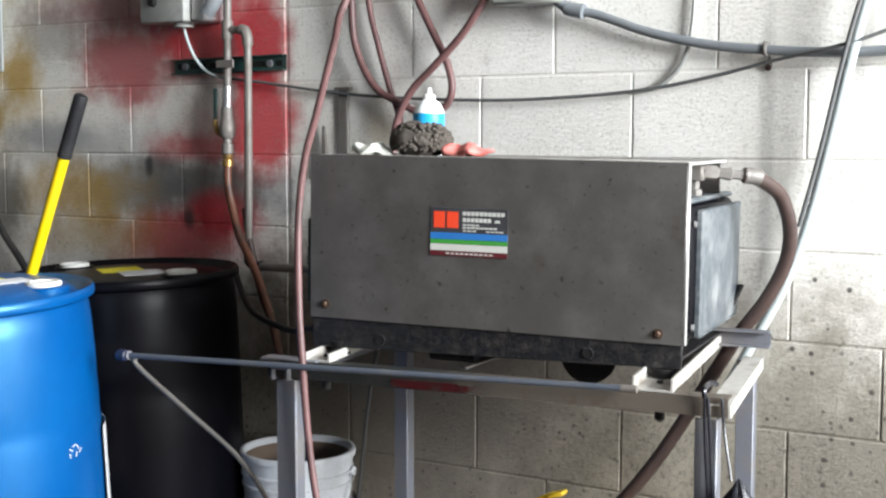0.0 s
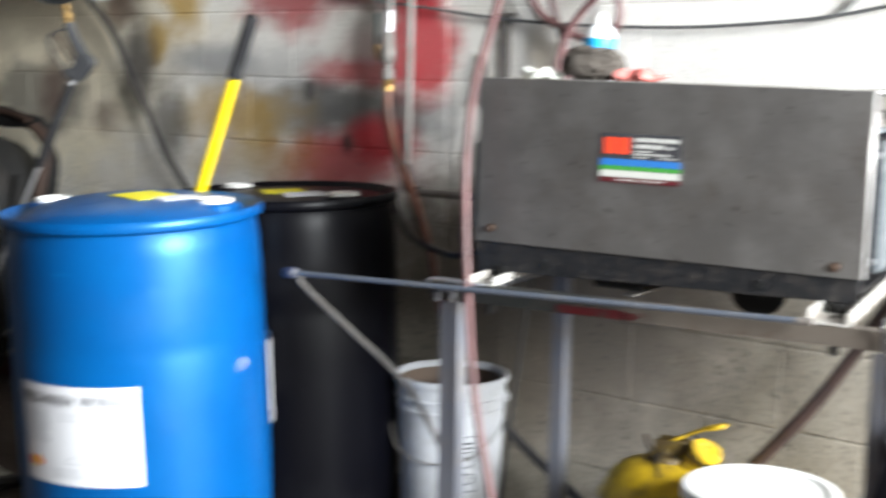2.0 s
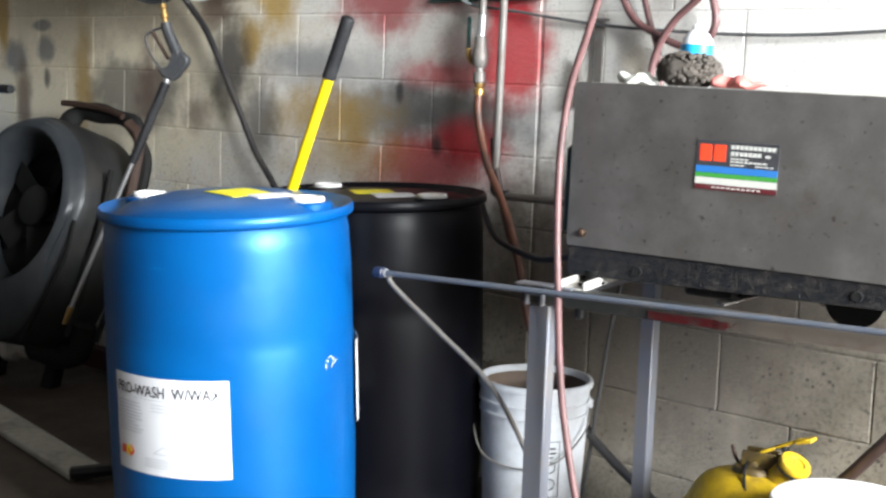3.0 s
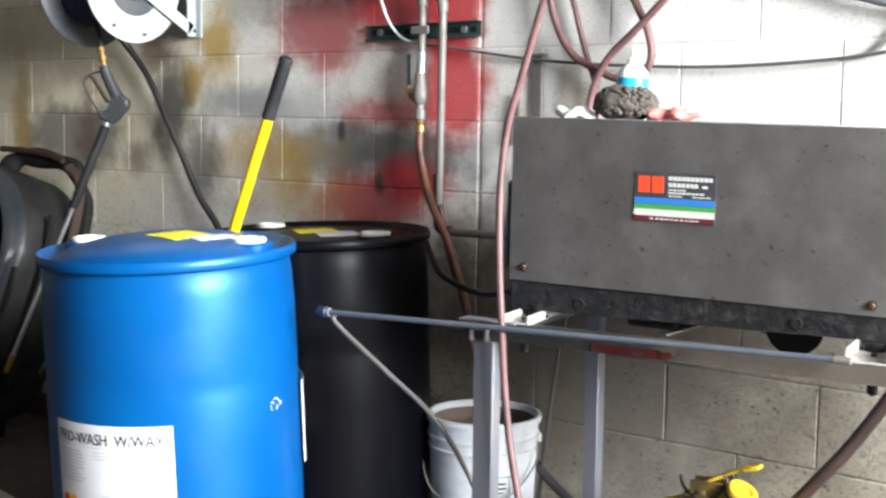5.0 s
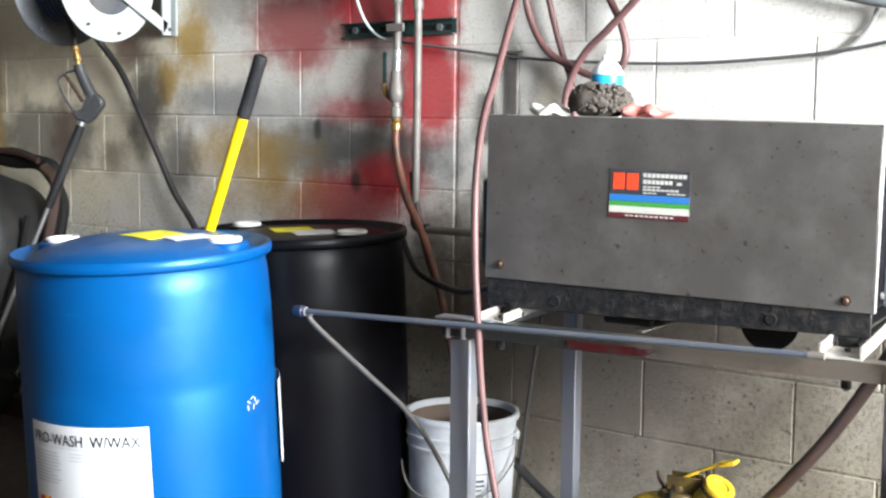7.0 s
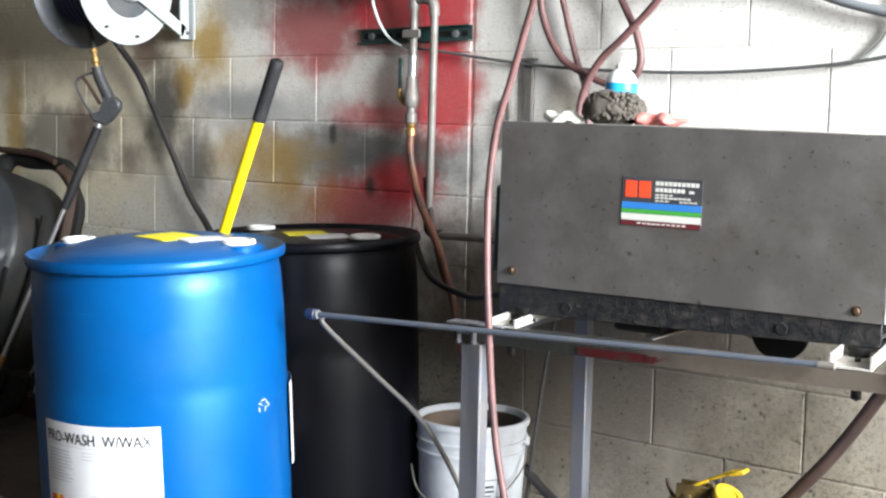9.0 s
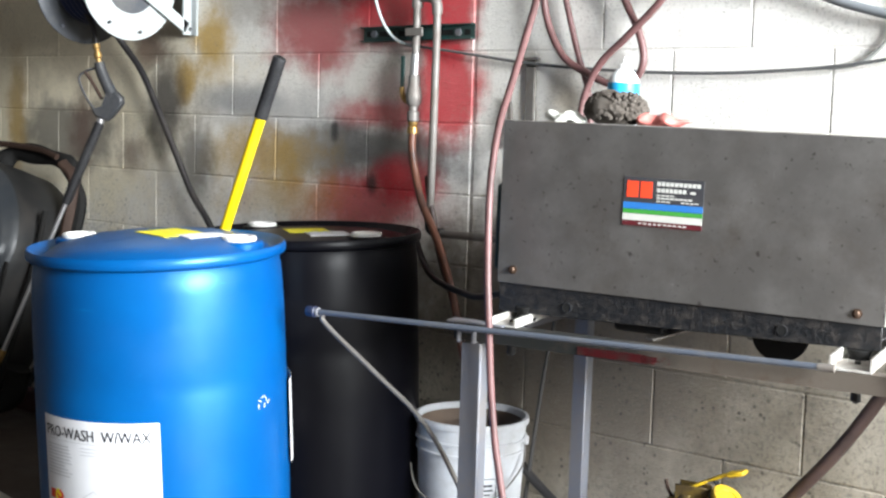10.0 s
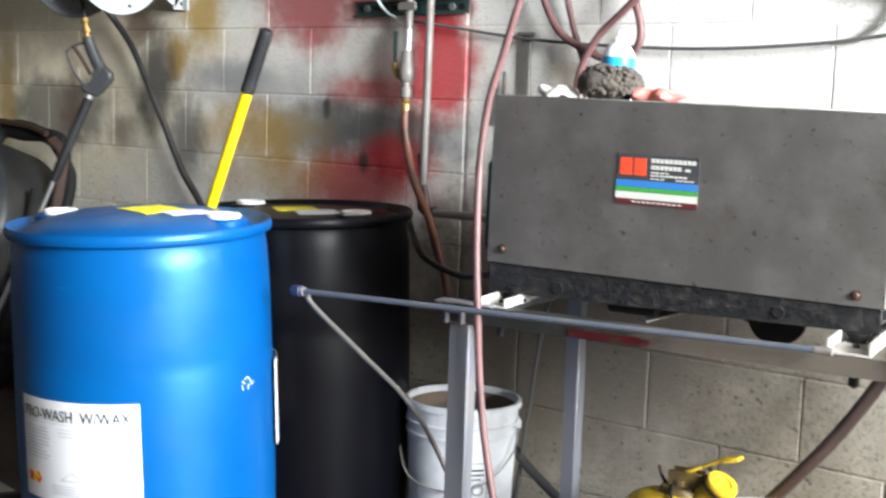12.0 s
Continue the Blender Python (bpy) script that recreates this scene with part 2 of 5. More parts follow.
YELLOW_PAPER = surface("yellow_paper", (0.80, 0.72, 0.02), 0.6, 0, (0.6, 0.5, 0.1), 0.2)
INK = surface("black_ink", (0.03, 0.03, 0.035), 0.6, 0, (0.1, 0.1, 0.1), 0.2)
GREY_INK = surface("grey_ink", (0.42, 0.43, 0.46), 0.6, 0, (0.5, 0.5, 0.5), 0.2)
RED_INK = surface("red_ink", (0.6, 0.05, 0.03), 0.6, 0, (0.4, 0.1, 0.05), 0.2)


def dirty_beam():
    """Channel steel: dark green-grey on the left, tan and rust-stained past a ragged edge."""
    k = Nodes("worn_beam_steel")
    p = k.where()
    sep = k.add("ShaderNodeSeparateXYZ", Vector=p)
    rag = k.noise(22, 5, 0.7, p)
    along = k.math("ADD", sep.outputs[0], k.math("MULTIPLY", k.math("SUBTRACT", rag, 0.5), 0.16))
    c = k.mix(k.ramp(along, 0.30, 0.50), (0.014, 0.016, 0.015), (0.095, 0.079, 0.064))
    c = k.mix(k.math("MULTIPLY", k.noise(30, 6, 0.7, p, 0.5, 0.72), 0.7), c, (0.075, 0.05, 0.036))
    c = k.mix(k.math("MULTIPLY", k.noise(9, 4, 0.6, p, 0.55, 0.75), 0.5), c, (0.10, 0.08, 0.065))
    k.bump(k.noise(90, 5, 0.7, p), 0.3, 0.0015)
    return k.done(c, k.math("ADD", 0.5, k.math("MULTIPLY", rag, 0.25)), 0.15)


BEAM = dirty_beam()
STEEL = stainless()
STEEL_EDGE = surface("bright_steel_edge", (0.62, 0.61, 0.60), 0.38, 0.6, (0.25, 0.23, 0.2), 0.35)
BLACK_STEEL = surface("grimy_black_steel", (0.008, 0.009, 0.011), 0.5, 0.0, (0.05, 0.042, 0.036), 0.42, 45, 0.4, 12)
RAIL = surface("chipped_black_rail", (0.006, 0.007, 0.009), 0.45, 0.0, (0.075, 0.06, 0.048), 0.30, 110, 0.7, 40)
GALV = surface("galvanised_steel", (0.15, 0.158, 0.185), 0.5, 0.35, (0.20, 0.17, 0.14), 0.55, 60, 0.2, 9)
BARE = surface("pale_painted_steel", (0.50, 0.49, 0.46), 0.5, 0.25, (0.17, 0.12, 0.09), 0.75, 60, 0.2, 12)
PIPE_GREY = surface("weathered_grey_pipe", (0.17, 0.16, 0.15), 0.55, 0.2, (0.12, 0.09, 0.07), 0.55, 50, 0.25, 14)
CONDUIT = surface("grey_conduit", (0.17, 0.185, 0.20), 0.5, 0.0, (0.14, 0.13, 0.12), 0.4, 50, 0.15, 8)
PALE_PIPE = surface("pale_blue_grey_pipe", (0.40, 0.45, 0.46), 0.5, 0.0, (0.3, 0.3, 0.28), 0.4, 50, 0.15, 8)
CABLE = surface("dark_cable", (0.085, 0.088, 0.09), 0.6, 0.0, (0.14, 0.13, 0.12), 0.4)
PINK_HOSE = hose_rubber("faded_red_hose", (0.125, 0.058, 0.057), (0.072, 0.036, 0.035))
BROWN_HOSE = hose_rubber("brown_rubber_hose", (0.048, 0.028, 0.024), (0.028, 0.017, 0.015))
COPPER_HOSE = hose_rubber("amber_brown_hose", (0.12, 0.045, 0.026), (0.045, 0.02, 0.014))
BLACK_HOSE = hose_rubber("black_rubber_hose", (0.013, 0.012, 0.013), (0.03, 0.026, 0.024))
YELLOW = surface("yellow_fibreglass", (0.85, 0.60, 0.005), 0.4, 0, (0.5, 0.32, 0.03), 0.3)
YELLOW_CAN = surface("grubby_yellow_paint", (0.52, 0.34, 0.012), 0.48, 0, (0.11, 0.07, 0.02), 0.75, 45, 0.25, 16)
CAN_GRIME = surface("greasy_brown_metal", (0.06, 0.042, 0.022), 0.5, 0.3, (0.22, 0.15, 0.02), 0.6, 60, 0.3, 25)
GRIP = surface("black_foam_grip", (0.009, 0.009, 0.011), 0.7, 0, (0.07, 0.07, 0.07), 0.35, 160, 0.4)
BUCKET = surface("white_bucket_plastic", (0.50, 0.515, 0.54), 0.45, 0, (0.20, 0.17, 0.13), 0.4, 50, 0.08, 7)
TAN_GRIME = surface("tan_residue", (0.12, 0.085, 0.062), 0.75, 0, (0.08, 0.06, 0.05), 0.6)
FAN_GREY = surface("dusty_black_plastic", (0.025, 0.029, 0.034), 0.42, 0, (0.06, 0.057, 0.054), 0.45, 30, 0.2, 4)
DIM_FAN = surface("sooty_black_plastic", (0.014, 0.0145, 0.015), 0.6, 0, (0.04, 0.034, 0.03), 0.6, 30, 0.3, 7)
# black plastic; in the fan mouth, holes and slots it also paints the shade
FAN_DARK = surface("black_plastic_and_shade", (0.0035, 0.0035, 0.0035), 0.85, 0, (0.016, 0.014, 0.012), 0.5, 30, 0.3, 9)
GUN = surface("dark_grey_plastic", (0.028, 0.030, 0.034), 0.5, 0, (0.12, 0.11, 0.1), 0.4, 80, 0.2)
BRASS = surface("brass", (0.42, 0.27, 0.10), 0.42, 0.8, (0.25, 0.15, 0.06), 0.4)
CHROME = surface("dull_chrome", (0.50, 0.50, 0.51), 0.42, 0.85, (0.2, 0.19, 0.17), 0.55)
REEL_WHITE = surface("white_enamel", (0.38, 0.41, 0.42), 0.4, 0, (0.35, 0.33, 0.28), 0.3)
REEL_DARK = surface("dark_enamel", (0.055, 0.06, 0.07), 0.45, 0, (0.15, 0.14, 0.12), 0.4)
BLUE_HOSE = hose_rubber("navy_hose", (0.01, 0.02, 0.075), (0.02, 0.022, 0.04))
BLUE_STEEL = surface("pale_blue_paint", (0.07, 0.24, 0.46), 0.45, 0, (0.12, 0.13, 0.15), 0.45)
TEAL = surface("dark_teal_paint", (0.010, 0.040, 0.037), 0.5, 0, (0.12, 0.11, 0.1), 0.45)
RED_PAINT = surface("red_paint", (0.055, 0.003, 0.005), 0.5, 0, (0.035, 0.02, 0.018), 0.9, 60, 0.2, 30)
FADED_RED = surface("faded_red_cloth", (0.62, 0.15, 0.13), 0.8, 0, (0.5, 0.3, 0.27), 0.5)
MITT = surface("matted_brown_fleece", (0.085, 0.074, 0.064), 0.95, 0, (0.05, 0.04, 0.032), 0.8, 90, 0.9, 30)
CLOTH = surface("white_cloth", (0.74, 0.75, 0.70), 0.9, 0, (0.3, 0.32, 0.22), 0.35)
CLEAR = surface("translucent_white_bottle", (0.80, 0.84, 0.86), 0.3, 0, (0.6, 0.62, 0.62), 0.2)
CYAN = surface("cyan_label", (0.02, 0.32, 0.62), 0.45, 0, (0.1, 0.3, 0.4), 0.2)
BAG = surface("black_plastic_bag", (0.012, 0.012, 0.016), 0.28, 0, (0.05, 0.05, 0.06), 0.3)
ORANGE = surface("red_orange_print", (0.70, 0.055, 0.02), 0.45, 0, (0.4, 0.1, 0.05), 0.2)
PRINT_BLUE = surface("blue_print", (0.02, 0.14, 0.42), 0.45, 0, (0.1, 0.15, 0.2), 0.2)
PRINT_GREEN = surface("green_print", (0.04, 0.24, 0.04), 0.45, 0, (0.1, 0.15, 0.05), 0.2)
PRINT_WHITE = surface("white_print", (0.48, 0.48, 0.45), 0.45, 0, (0.3, 0.3, 0.28), 0.3)
PRINT_MAROON = surface("maroon_print", (0.085, 0.012, 0.016), 0.45, 0, (0.05, 0.03, 0.03), 0.3)
RUST = surface("rusty_iron", (0.038, 0.022, 0.016), 0.75, 0.3, (0.05, 0.03, 0.02), 0.6)
COPPER = surface("corroded_copper_bolt", (0.085, 0.055, 0.04), 0.6, 0.7, (0.12, 0.07, 0.04), 0.5)
TIMBER = surface("pale_painted_timber", (0.52, 0.50, 0.44), 0.75, 0, (0.12, 0.10, 0.08), 0.6, 40, 0.3, 5)
# dust plus the door's reflection on black plastic, both put into the colour
TANK_GREY = surface("dust_and_reflection_grey", (0.060, 0.072, 0.082), 0.45, 0.0, (0.26, 0.265, 0.265), 0.75, 55, 0.2, 9)
DIM_STEEL = surface("dark_dull_steel", (0.055, 0.053, 0.052), 0.5, 0.3, (0.05, 0.042, 0.036), 0.6, 60, 0.2, 10)
ROD = surface("dark_blue_grey_pipe", (0.085, 0.10, 0.13), 0.42, 0.2, (0.14, 0.13, 0.12), 0.45, 70, 0.15, 14)
BOX_GREY = surface("grey_cast_box", (0.34, 0.345, 0.33), 0.5, 0.3, (0.12, 0.11, 0.10), 0.5, 40, 0.25, 14)

# ---- mesh helpers ----


def part(name, bm, material, parent=None, label=""):
    """Links a bmesh as one mesh object under a thing or a part."""
    me = bpy.data.meshes.new(name)
    bm.normal_update()
    for f in bm.faces:
        f.smooth = True
    for e in bm.edges:
        if len(e.link_faces) == 2 and e.calc_face_angle(0) > radians(38):
            e.smooth = False
    bm.to_mesh(me)
    bm.free()
    for m in material if isinstance(material, (list, tuple)) else (material,):
        me.materials.append(m)
    ob = new(name, me)
    ob.parent = parent
    return tagged(ob, label)


def thing(name, label, category, m=None, group="", kind=""):
    ob = new(name)
    ob.empty_display_size = 0.05
    if m is not None:
        ob.matrix_basis = m
    return tagged(ob, label, category, group, kind)


def box(x0, x1, y0, y1, z0, z1, bevel=0.002, m=None, bm=None, segments=1):
    out = bm or bmesh.new()
    t = bmesh.new()
    bmesh.ops.create_cube(t, size=1)
    for v in t.verts:
        v.co = Vector(((x0 + x1) / 2 + v.co.x * (x1 - x0), (y0 + y1) / 2 + v.co.y * (y1 - y0), (z0 + z1) / 2 + v.co.z * (z1 - z0)))
    if bevel:
        bmesh.ops.bevel(t, geom=t.edges[:], offset=bevel, segments=segments, affect="EDGES", profile=0.5)
    if m is not None:
        t.transform(m)
    join(out, t)
    return out


def join(out, t):
    me = bpy.data.meshes.new("scratch")
    t.to_mesh(me)
    t.free()
    out.from_mesh(me)
    bpy.data.meshes.remove(me)


def lathe(profile, segments=48, m=None, bm=None, cap=True):
    """Turns a profile of (radius, height) about z."""
    out = bm or bmesh.new()
    t = bmesh.new()
    rings = []
    for r, z in profile:
        if r < 1e-5:
            rings.append([t.verts.new((0, 0, z))])
        else:
            rings.append([t.verts.new((r * math.cos(a), r * math.sin(a), z)) for a in (2 * math.pi * i / segments for i in range(segments))])
    for a, b in zip(rings, rings[1:]):
        for i in range(segments):
            j = (i + 1) % segments
            if len(a) == 1 and len(b) > 1:
                t.faces.new((a[0], b[i], b[j]))
            elif len(b) == 1 and len(a) > 1:
                t.faces.new((a[i], a[j], b[0]))
            elif len(a) > 1:
                t.faces.new((a[i], a[j], b[j], b[i]))
    if cap:
        for r, flip in ((rings[0], True), (rings[-1], False)):
            if len(r) > 1:
                t.faces.new(r[::-1] if flip else r)
    bmesh.ops.recalc_face_normals(t, faces=t.faces[:])
    if m is not None:
        t.transform(m)
    join(out, t)
    return out


def spline(points, steps=8):
    """Smooth points through the given ones."""
    p = [Vector(q) for q in points]
    if len(p) < 3:
        return p
    p = [2 * p[0] - p[1]] + p + [2 * p[-1] - p[-2]]
    out = []
    for a, b, c, d in zip(p, p[1:], p[2:], p[3:]):
        for i in range(steps):
            t = i / steps
            out.append(0.5 * (2 * b + (c - a) * t + (2 * a - 5 * b + 4 * c - d) * t * t + (3 * b - a - 3 * c + d) * t ** 3))
    return out + [p[-2]]


def tube(points, radius, sides=12, smooth=True, bm=None, steps=8, squash=1.0):
    """A round bar, hose or cable along points."""
    out = bm or bmesh.new()
    p = spline(points, steps) if smooth else [Vector(q) for q in points]
    way = (p[1] - p[0]).normalized()
    side = way.orthogonal().normalized()
    rings = []
    for i, q in enumerate(p):
        w = (p[min(i + 1, len(p) - 1)] - p[max(i - 1, 0)]).normalized()
        side = (side - w * side.dot(w)).normalized()
        up = w.cross(side)
        r = radius(i / (len(p) - 1)) if callable(radius) else radius
        rings.append([out.verts.new(q + side * (r * math.cos(a)) + up * (r * squash * math.sin(a))) for a in (2 * math.pi * s / sides for s in range(sides))])
    for a, b in zip(rings, rings[1:]):
        for i in range(sides):
            j = (i + 1) % sides
            out.faces.new((a[i], a[j], b[j], b[i]))
    out.faces.new(rings[0][::-1])
    out.faces.new(rings[-1])
    return out


def rod(a, b, radius, sides=14, bm=None, bevel=0.0):
    return tube([a, b], radius, sides, False, bm)


def bar(a, b, width, height, up=(0, 0, 1), bevel=0.002, bm=None):
    """A square bar from a to b, centred on that line."""
    a, b = Vector(a), Vector(b)
    y = (b - a).normalized()
    x = y.cross(Vector(up)).normalized()
    z = x.cross(y)
    m = Matrix((x, y, z)).transposed().to_4x4()
    m.translation = a
    return box(-width / 2, width / 2, 0, (b - a).length, -height / 2, height / 2, bevel, m, bm)


def channel(a, b, width, height, thick=0.004, up=(0, 0, 1), bm=None):
    """An open steel channel from a to b, its mouth towards up."""
    a, b = Vector(a), Vector(b)
    y = (b - a).normalized()
    x = y.cross(Vector(up)).normalized()
    z = x.cross(y)
    m = Matrix((x, y, z)).transposed().to_4x4()
    m.translation = a
    n, w, h, t = (b - a).length, width / 2, height, thick
    out = bm or bmesh.new()
    t2 = bmesh.new()
    outline = [(-w, h), (-w, 0), (w, 0), (w, h), (w - t, h), (w - t, t), (-w + t, t), (-w + t, h)]
    ends = [[t2.verts.new((px, py, pz)) for px, pz in outline] for py in (0, n)]
    for i in range(8):
        j = (i + 1) % 8
        t2.faces.new((ends[0][i], ends[0][j], ends[1][j], ends[1][i]))
    for e in ends:
        for q in ((0, 1, 6, 7), (1, 2, 5, 6), (2, 3, 4, 5)):
            t2.faces.new([e[i] for i in q])
    bmesh.ops.recalc_face_normals(t2, faces=t2.faces[:])
    t2.transform(m)
    join(out, t2)
    return out


def lettering(body, size, thick=0.0005):
    """A bmesh of flat letters in the xz plane, from x = 0."""
    cu = bpy.data.curves.new("letters", "FONT")
    cu.body, cu.size, cu.extrude, cu.resolution_u = body, size, thick, 3
    ob = new("letters", cu)
    bpy.context.view_layer.update()
    me = bpy.data.meshes.new_from_object(ob.evaluated_get(bpy.context.evaluated_depsgraph_get()))
    bm = bmesh.new()
    bm.from_mesh(me)
    bpy.data.objects.remove(ob)
    bpy.data.meshes.remove(me)
    bm.transform(Matrix.Rotation(radians(90), 4, "X"))
    return bm


def wrap(bm, radius, angle):
    """Bends a flat sheet in the xz plane round the z axis; x = 0 comes to the angle."""
    for v in bm.verts:
        a = angle + v.co.x / radius
        r = radius - v.co.y
        v.co = Vector((r * math.cos(a), r * math.sin(a), v.co.z))
    return bm


def sheet(x0, x1, z0, z1, y=0.0, thick=0.0006, cuts=16):
    bm = bmesh.new()
    cols = []
    for i in range(cuts + 1):
        x = x0 + (x1 - x0) * i / cuts
        cols.append([bm.verts.new((x, yy, zz)) for yy, zz in ((y, z0), (y, z1), (y + thick, z1), (y + thick, z0))])
    for a, b in zip(cols, cols[1:]):
        for i in range(4):
            j = (i + 1) % 4
            bm.faces.new((a[i], b[i], b[j], a[j]))
    bm.faces.new(cols[0])
    bm.faces.new(cols[-1][::-1])
    bmesh.ops.recalc_face_normals(bm, faces=bm.faces[:])
    return bm


def lumpy(bm, amount, scale, seed=0.0):
    for v in bm.verts:
        n = v.normal if v.normal.length else v.co.normalized()
        v.co += n * amount * noise.noise(v.co * scale + Vector((seed, seed * 2, seed * 3)))
    return bm


# ---- the room ----
WALL_Z = 1.175
ROW, PITCH, JOINT, SLOT = 0.2032, 0.4064, 0.0055, 0.009


def structure(name, bm, material, label, category):
    return tagged(part(name, bm, material), label, category, kind="structure")


structure("floor", box(-6, 11, -6.2, 0.2, -0.2, 0, 0), FLOOR, "dark stained concrete floor, damp and gritty", "floor")
# unseen ceiling and walls added to close the room and limit fill light
structure("ceiling", box(-6, 6.1, -6.2, 0.2, 3.7, 3.8, 0), CEIL, "unseen ceiling closing the room, kept dark to limit bounced light", "ceiling")
structure("wall_west", box(-6.2, -6, -6.2, 0.2, 0, 3.7, 0), PLASTER, "unseen wall closing the room, kept dark to limit bounced light", "wall")
structure("wall_south", box(-6, 6.1, -6.4, -6.2, 0, 3.7, 0), PLASTER, "unseen wall closing the room, kept dark to limit bounced light", "wall")
east = bmesh.new()
for y0, y1, z0, z1 in ((-6.2, -2.9, 0, 3.7), (-0.1, 0.2, 0, 3.7), (-2.9, -0.1, 3.4, 3.7)):
    box(6.1, 6.3, y0, y1, z0, z1, 0, bm=east)
structure("wall_east", east, PLASTER, "painted wall with an open bay door", "wall")
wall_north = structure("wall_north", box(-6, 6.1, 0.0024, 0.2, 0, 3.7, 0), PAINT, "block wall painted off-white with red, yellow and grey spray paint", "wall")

# ---- drums ----
DRUM = [(0, 0.004), (0.24, 0.004), (0.262, 0.0), (0.278, 0.012), (0.284, 0.04), (0.287, 0.12), (0.2905, 0.28), (0.2912, 0.44), (0.2905, 0.565), (0.2896, 0.571),
        (0.2896, 0.60), (0.2900, 0.604), (0.2885, 0.72), (0.2855, 0.79), (0.2835, 0.818), (0.281, 0.830), (0.281, 0.842), (0.290, 0.845), (0.2955, 0.849), (0.2970, 0.855),
        (0.2965, 0.865), (0.293, 0.871), (0.286, 0.868), (0.274, 0.853), (0.262, 0.850), (0.250, 0.860), (0.225, 0.876), (0.17, 0.889), (0.09, 0.895), (0, 0.897)]


def bung(parent, x, y, z, colour):
    ob = part("bung_cap", lathe([(0, 0), (0.039, 0), (0.040, 0.003), (0.040, 0.008), (0.037, 0.011), (0.029, 0.011), (0.027, 0.008), (0, 0.008)], 28, Matrix.Translation((x, y, z))), WHITE_CAP, parent, "white plastic bung cap")
    part("bung_boss", lathe([(0.056, -0.02), (0.056, 0.0), (0.052, 0.004), (0.043, 0.005)], 28, Matrix.Translation((x, y, z - 0.003)), cap=False), colour, ob)


FLAT_LID = [(0.250, 0.856), (0.225, 0.862), (0.17, 0.866), (0.09, 0.868), (0, 0.869)]
LEAN_AXIS = Vector((-0.78, 0.63, 0))


def drum(name_label, colour, x, y, turn, cap_z, profile, lean, forward=0.0):
    """A barrel that leans with the sloping floor; (x, y) is the middle of its rim."""
    m = Matrix.Rotation(radians(forward), 4, Vector((0.63, 0.78, 0))) @ Matrix.Rotation(radians(lean), 4, LEAN_AXIS)
    foot = m @ Vector((0, 0, -0.865))
    sink = 0.262 * math.sin(radians(abs(lean)))
    t = thing("drum", name_label, "drum", Matrix.Translation((x + foot.x, y + foot.y, sink * 0.9)) @ m @ Matrix.Rotation(radians(turn), 4, "Z"))
    part("body", lathe(profile, 96), colour, t)
    for s in (-1, 1):
        bung(t, 0.205 * s, 0, cap_z, colour)
    return t


blue = drum("blue plastic barrel with white bungs and a printed paper label", BLUE, -0.172, -0.974, 24, 0.880, DRUM, -2.6, 1.0)
black = drum("black plastic barrel with white bungs standing against the block wall", BLACK_DRUM, -0.235, -0.402, -2, 0.868, DRUM[:-5] + FLAT_LID, -1.4)
# papers on the lids
LID_CURVES = {"blue": (0.897, 0.895, 0.889, 0.876, 0.860), "black": (0.869, 0.868, 0.866, 0.862, 0.856)}
for owner, curve, yw, yy in ((blue, "blue", (-0.035, 0.095), 0.060), (black, "black", (-0.06, 0.05), 0.03)):
    x0, x1 = yw
    bm = bmesh.new()
    for a, b, c, d, mi in ((x0, x1, yy - 0.10, yy + 0.01, 0), (x1 - 0.01, x1 + (0.045 if curve == "blue" else 0.09), yy - 0.06, yy + 0.05, 1)):
        n = len(bm.faces)
        box(a, b, c, d, 0.9, 0.9012, 0, Matrix.Rotation(radians(-32), 4, "Z"), bm)
        bm.faces.ensure_lookup_table()
        for f in bm.faces[n:]:
            f.material_index = mi
    bmesh.ops.subdivide_edges(bm, edges=bm.edges[:], cuts=3, use_grid_fill=True)
    for v in bm.verts:
        r = v.co.xy.length
        v.co.z += float(np.interp(r, (0, 0.09, 0.17, 0.225, 0.25), LID_CURVES[curve])) - 0.8990
    part("lid_paper", bm, (YELLOW_PAPER, PAPER), owner, "yellow and white paper notice")


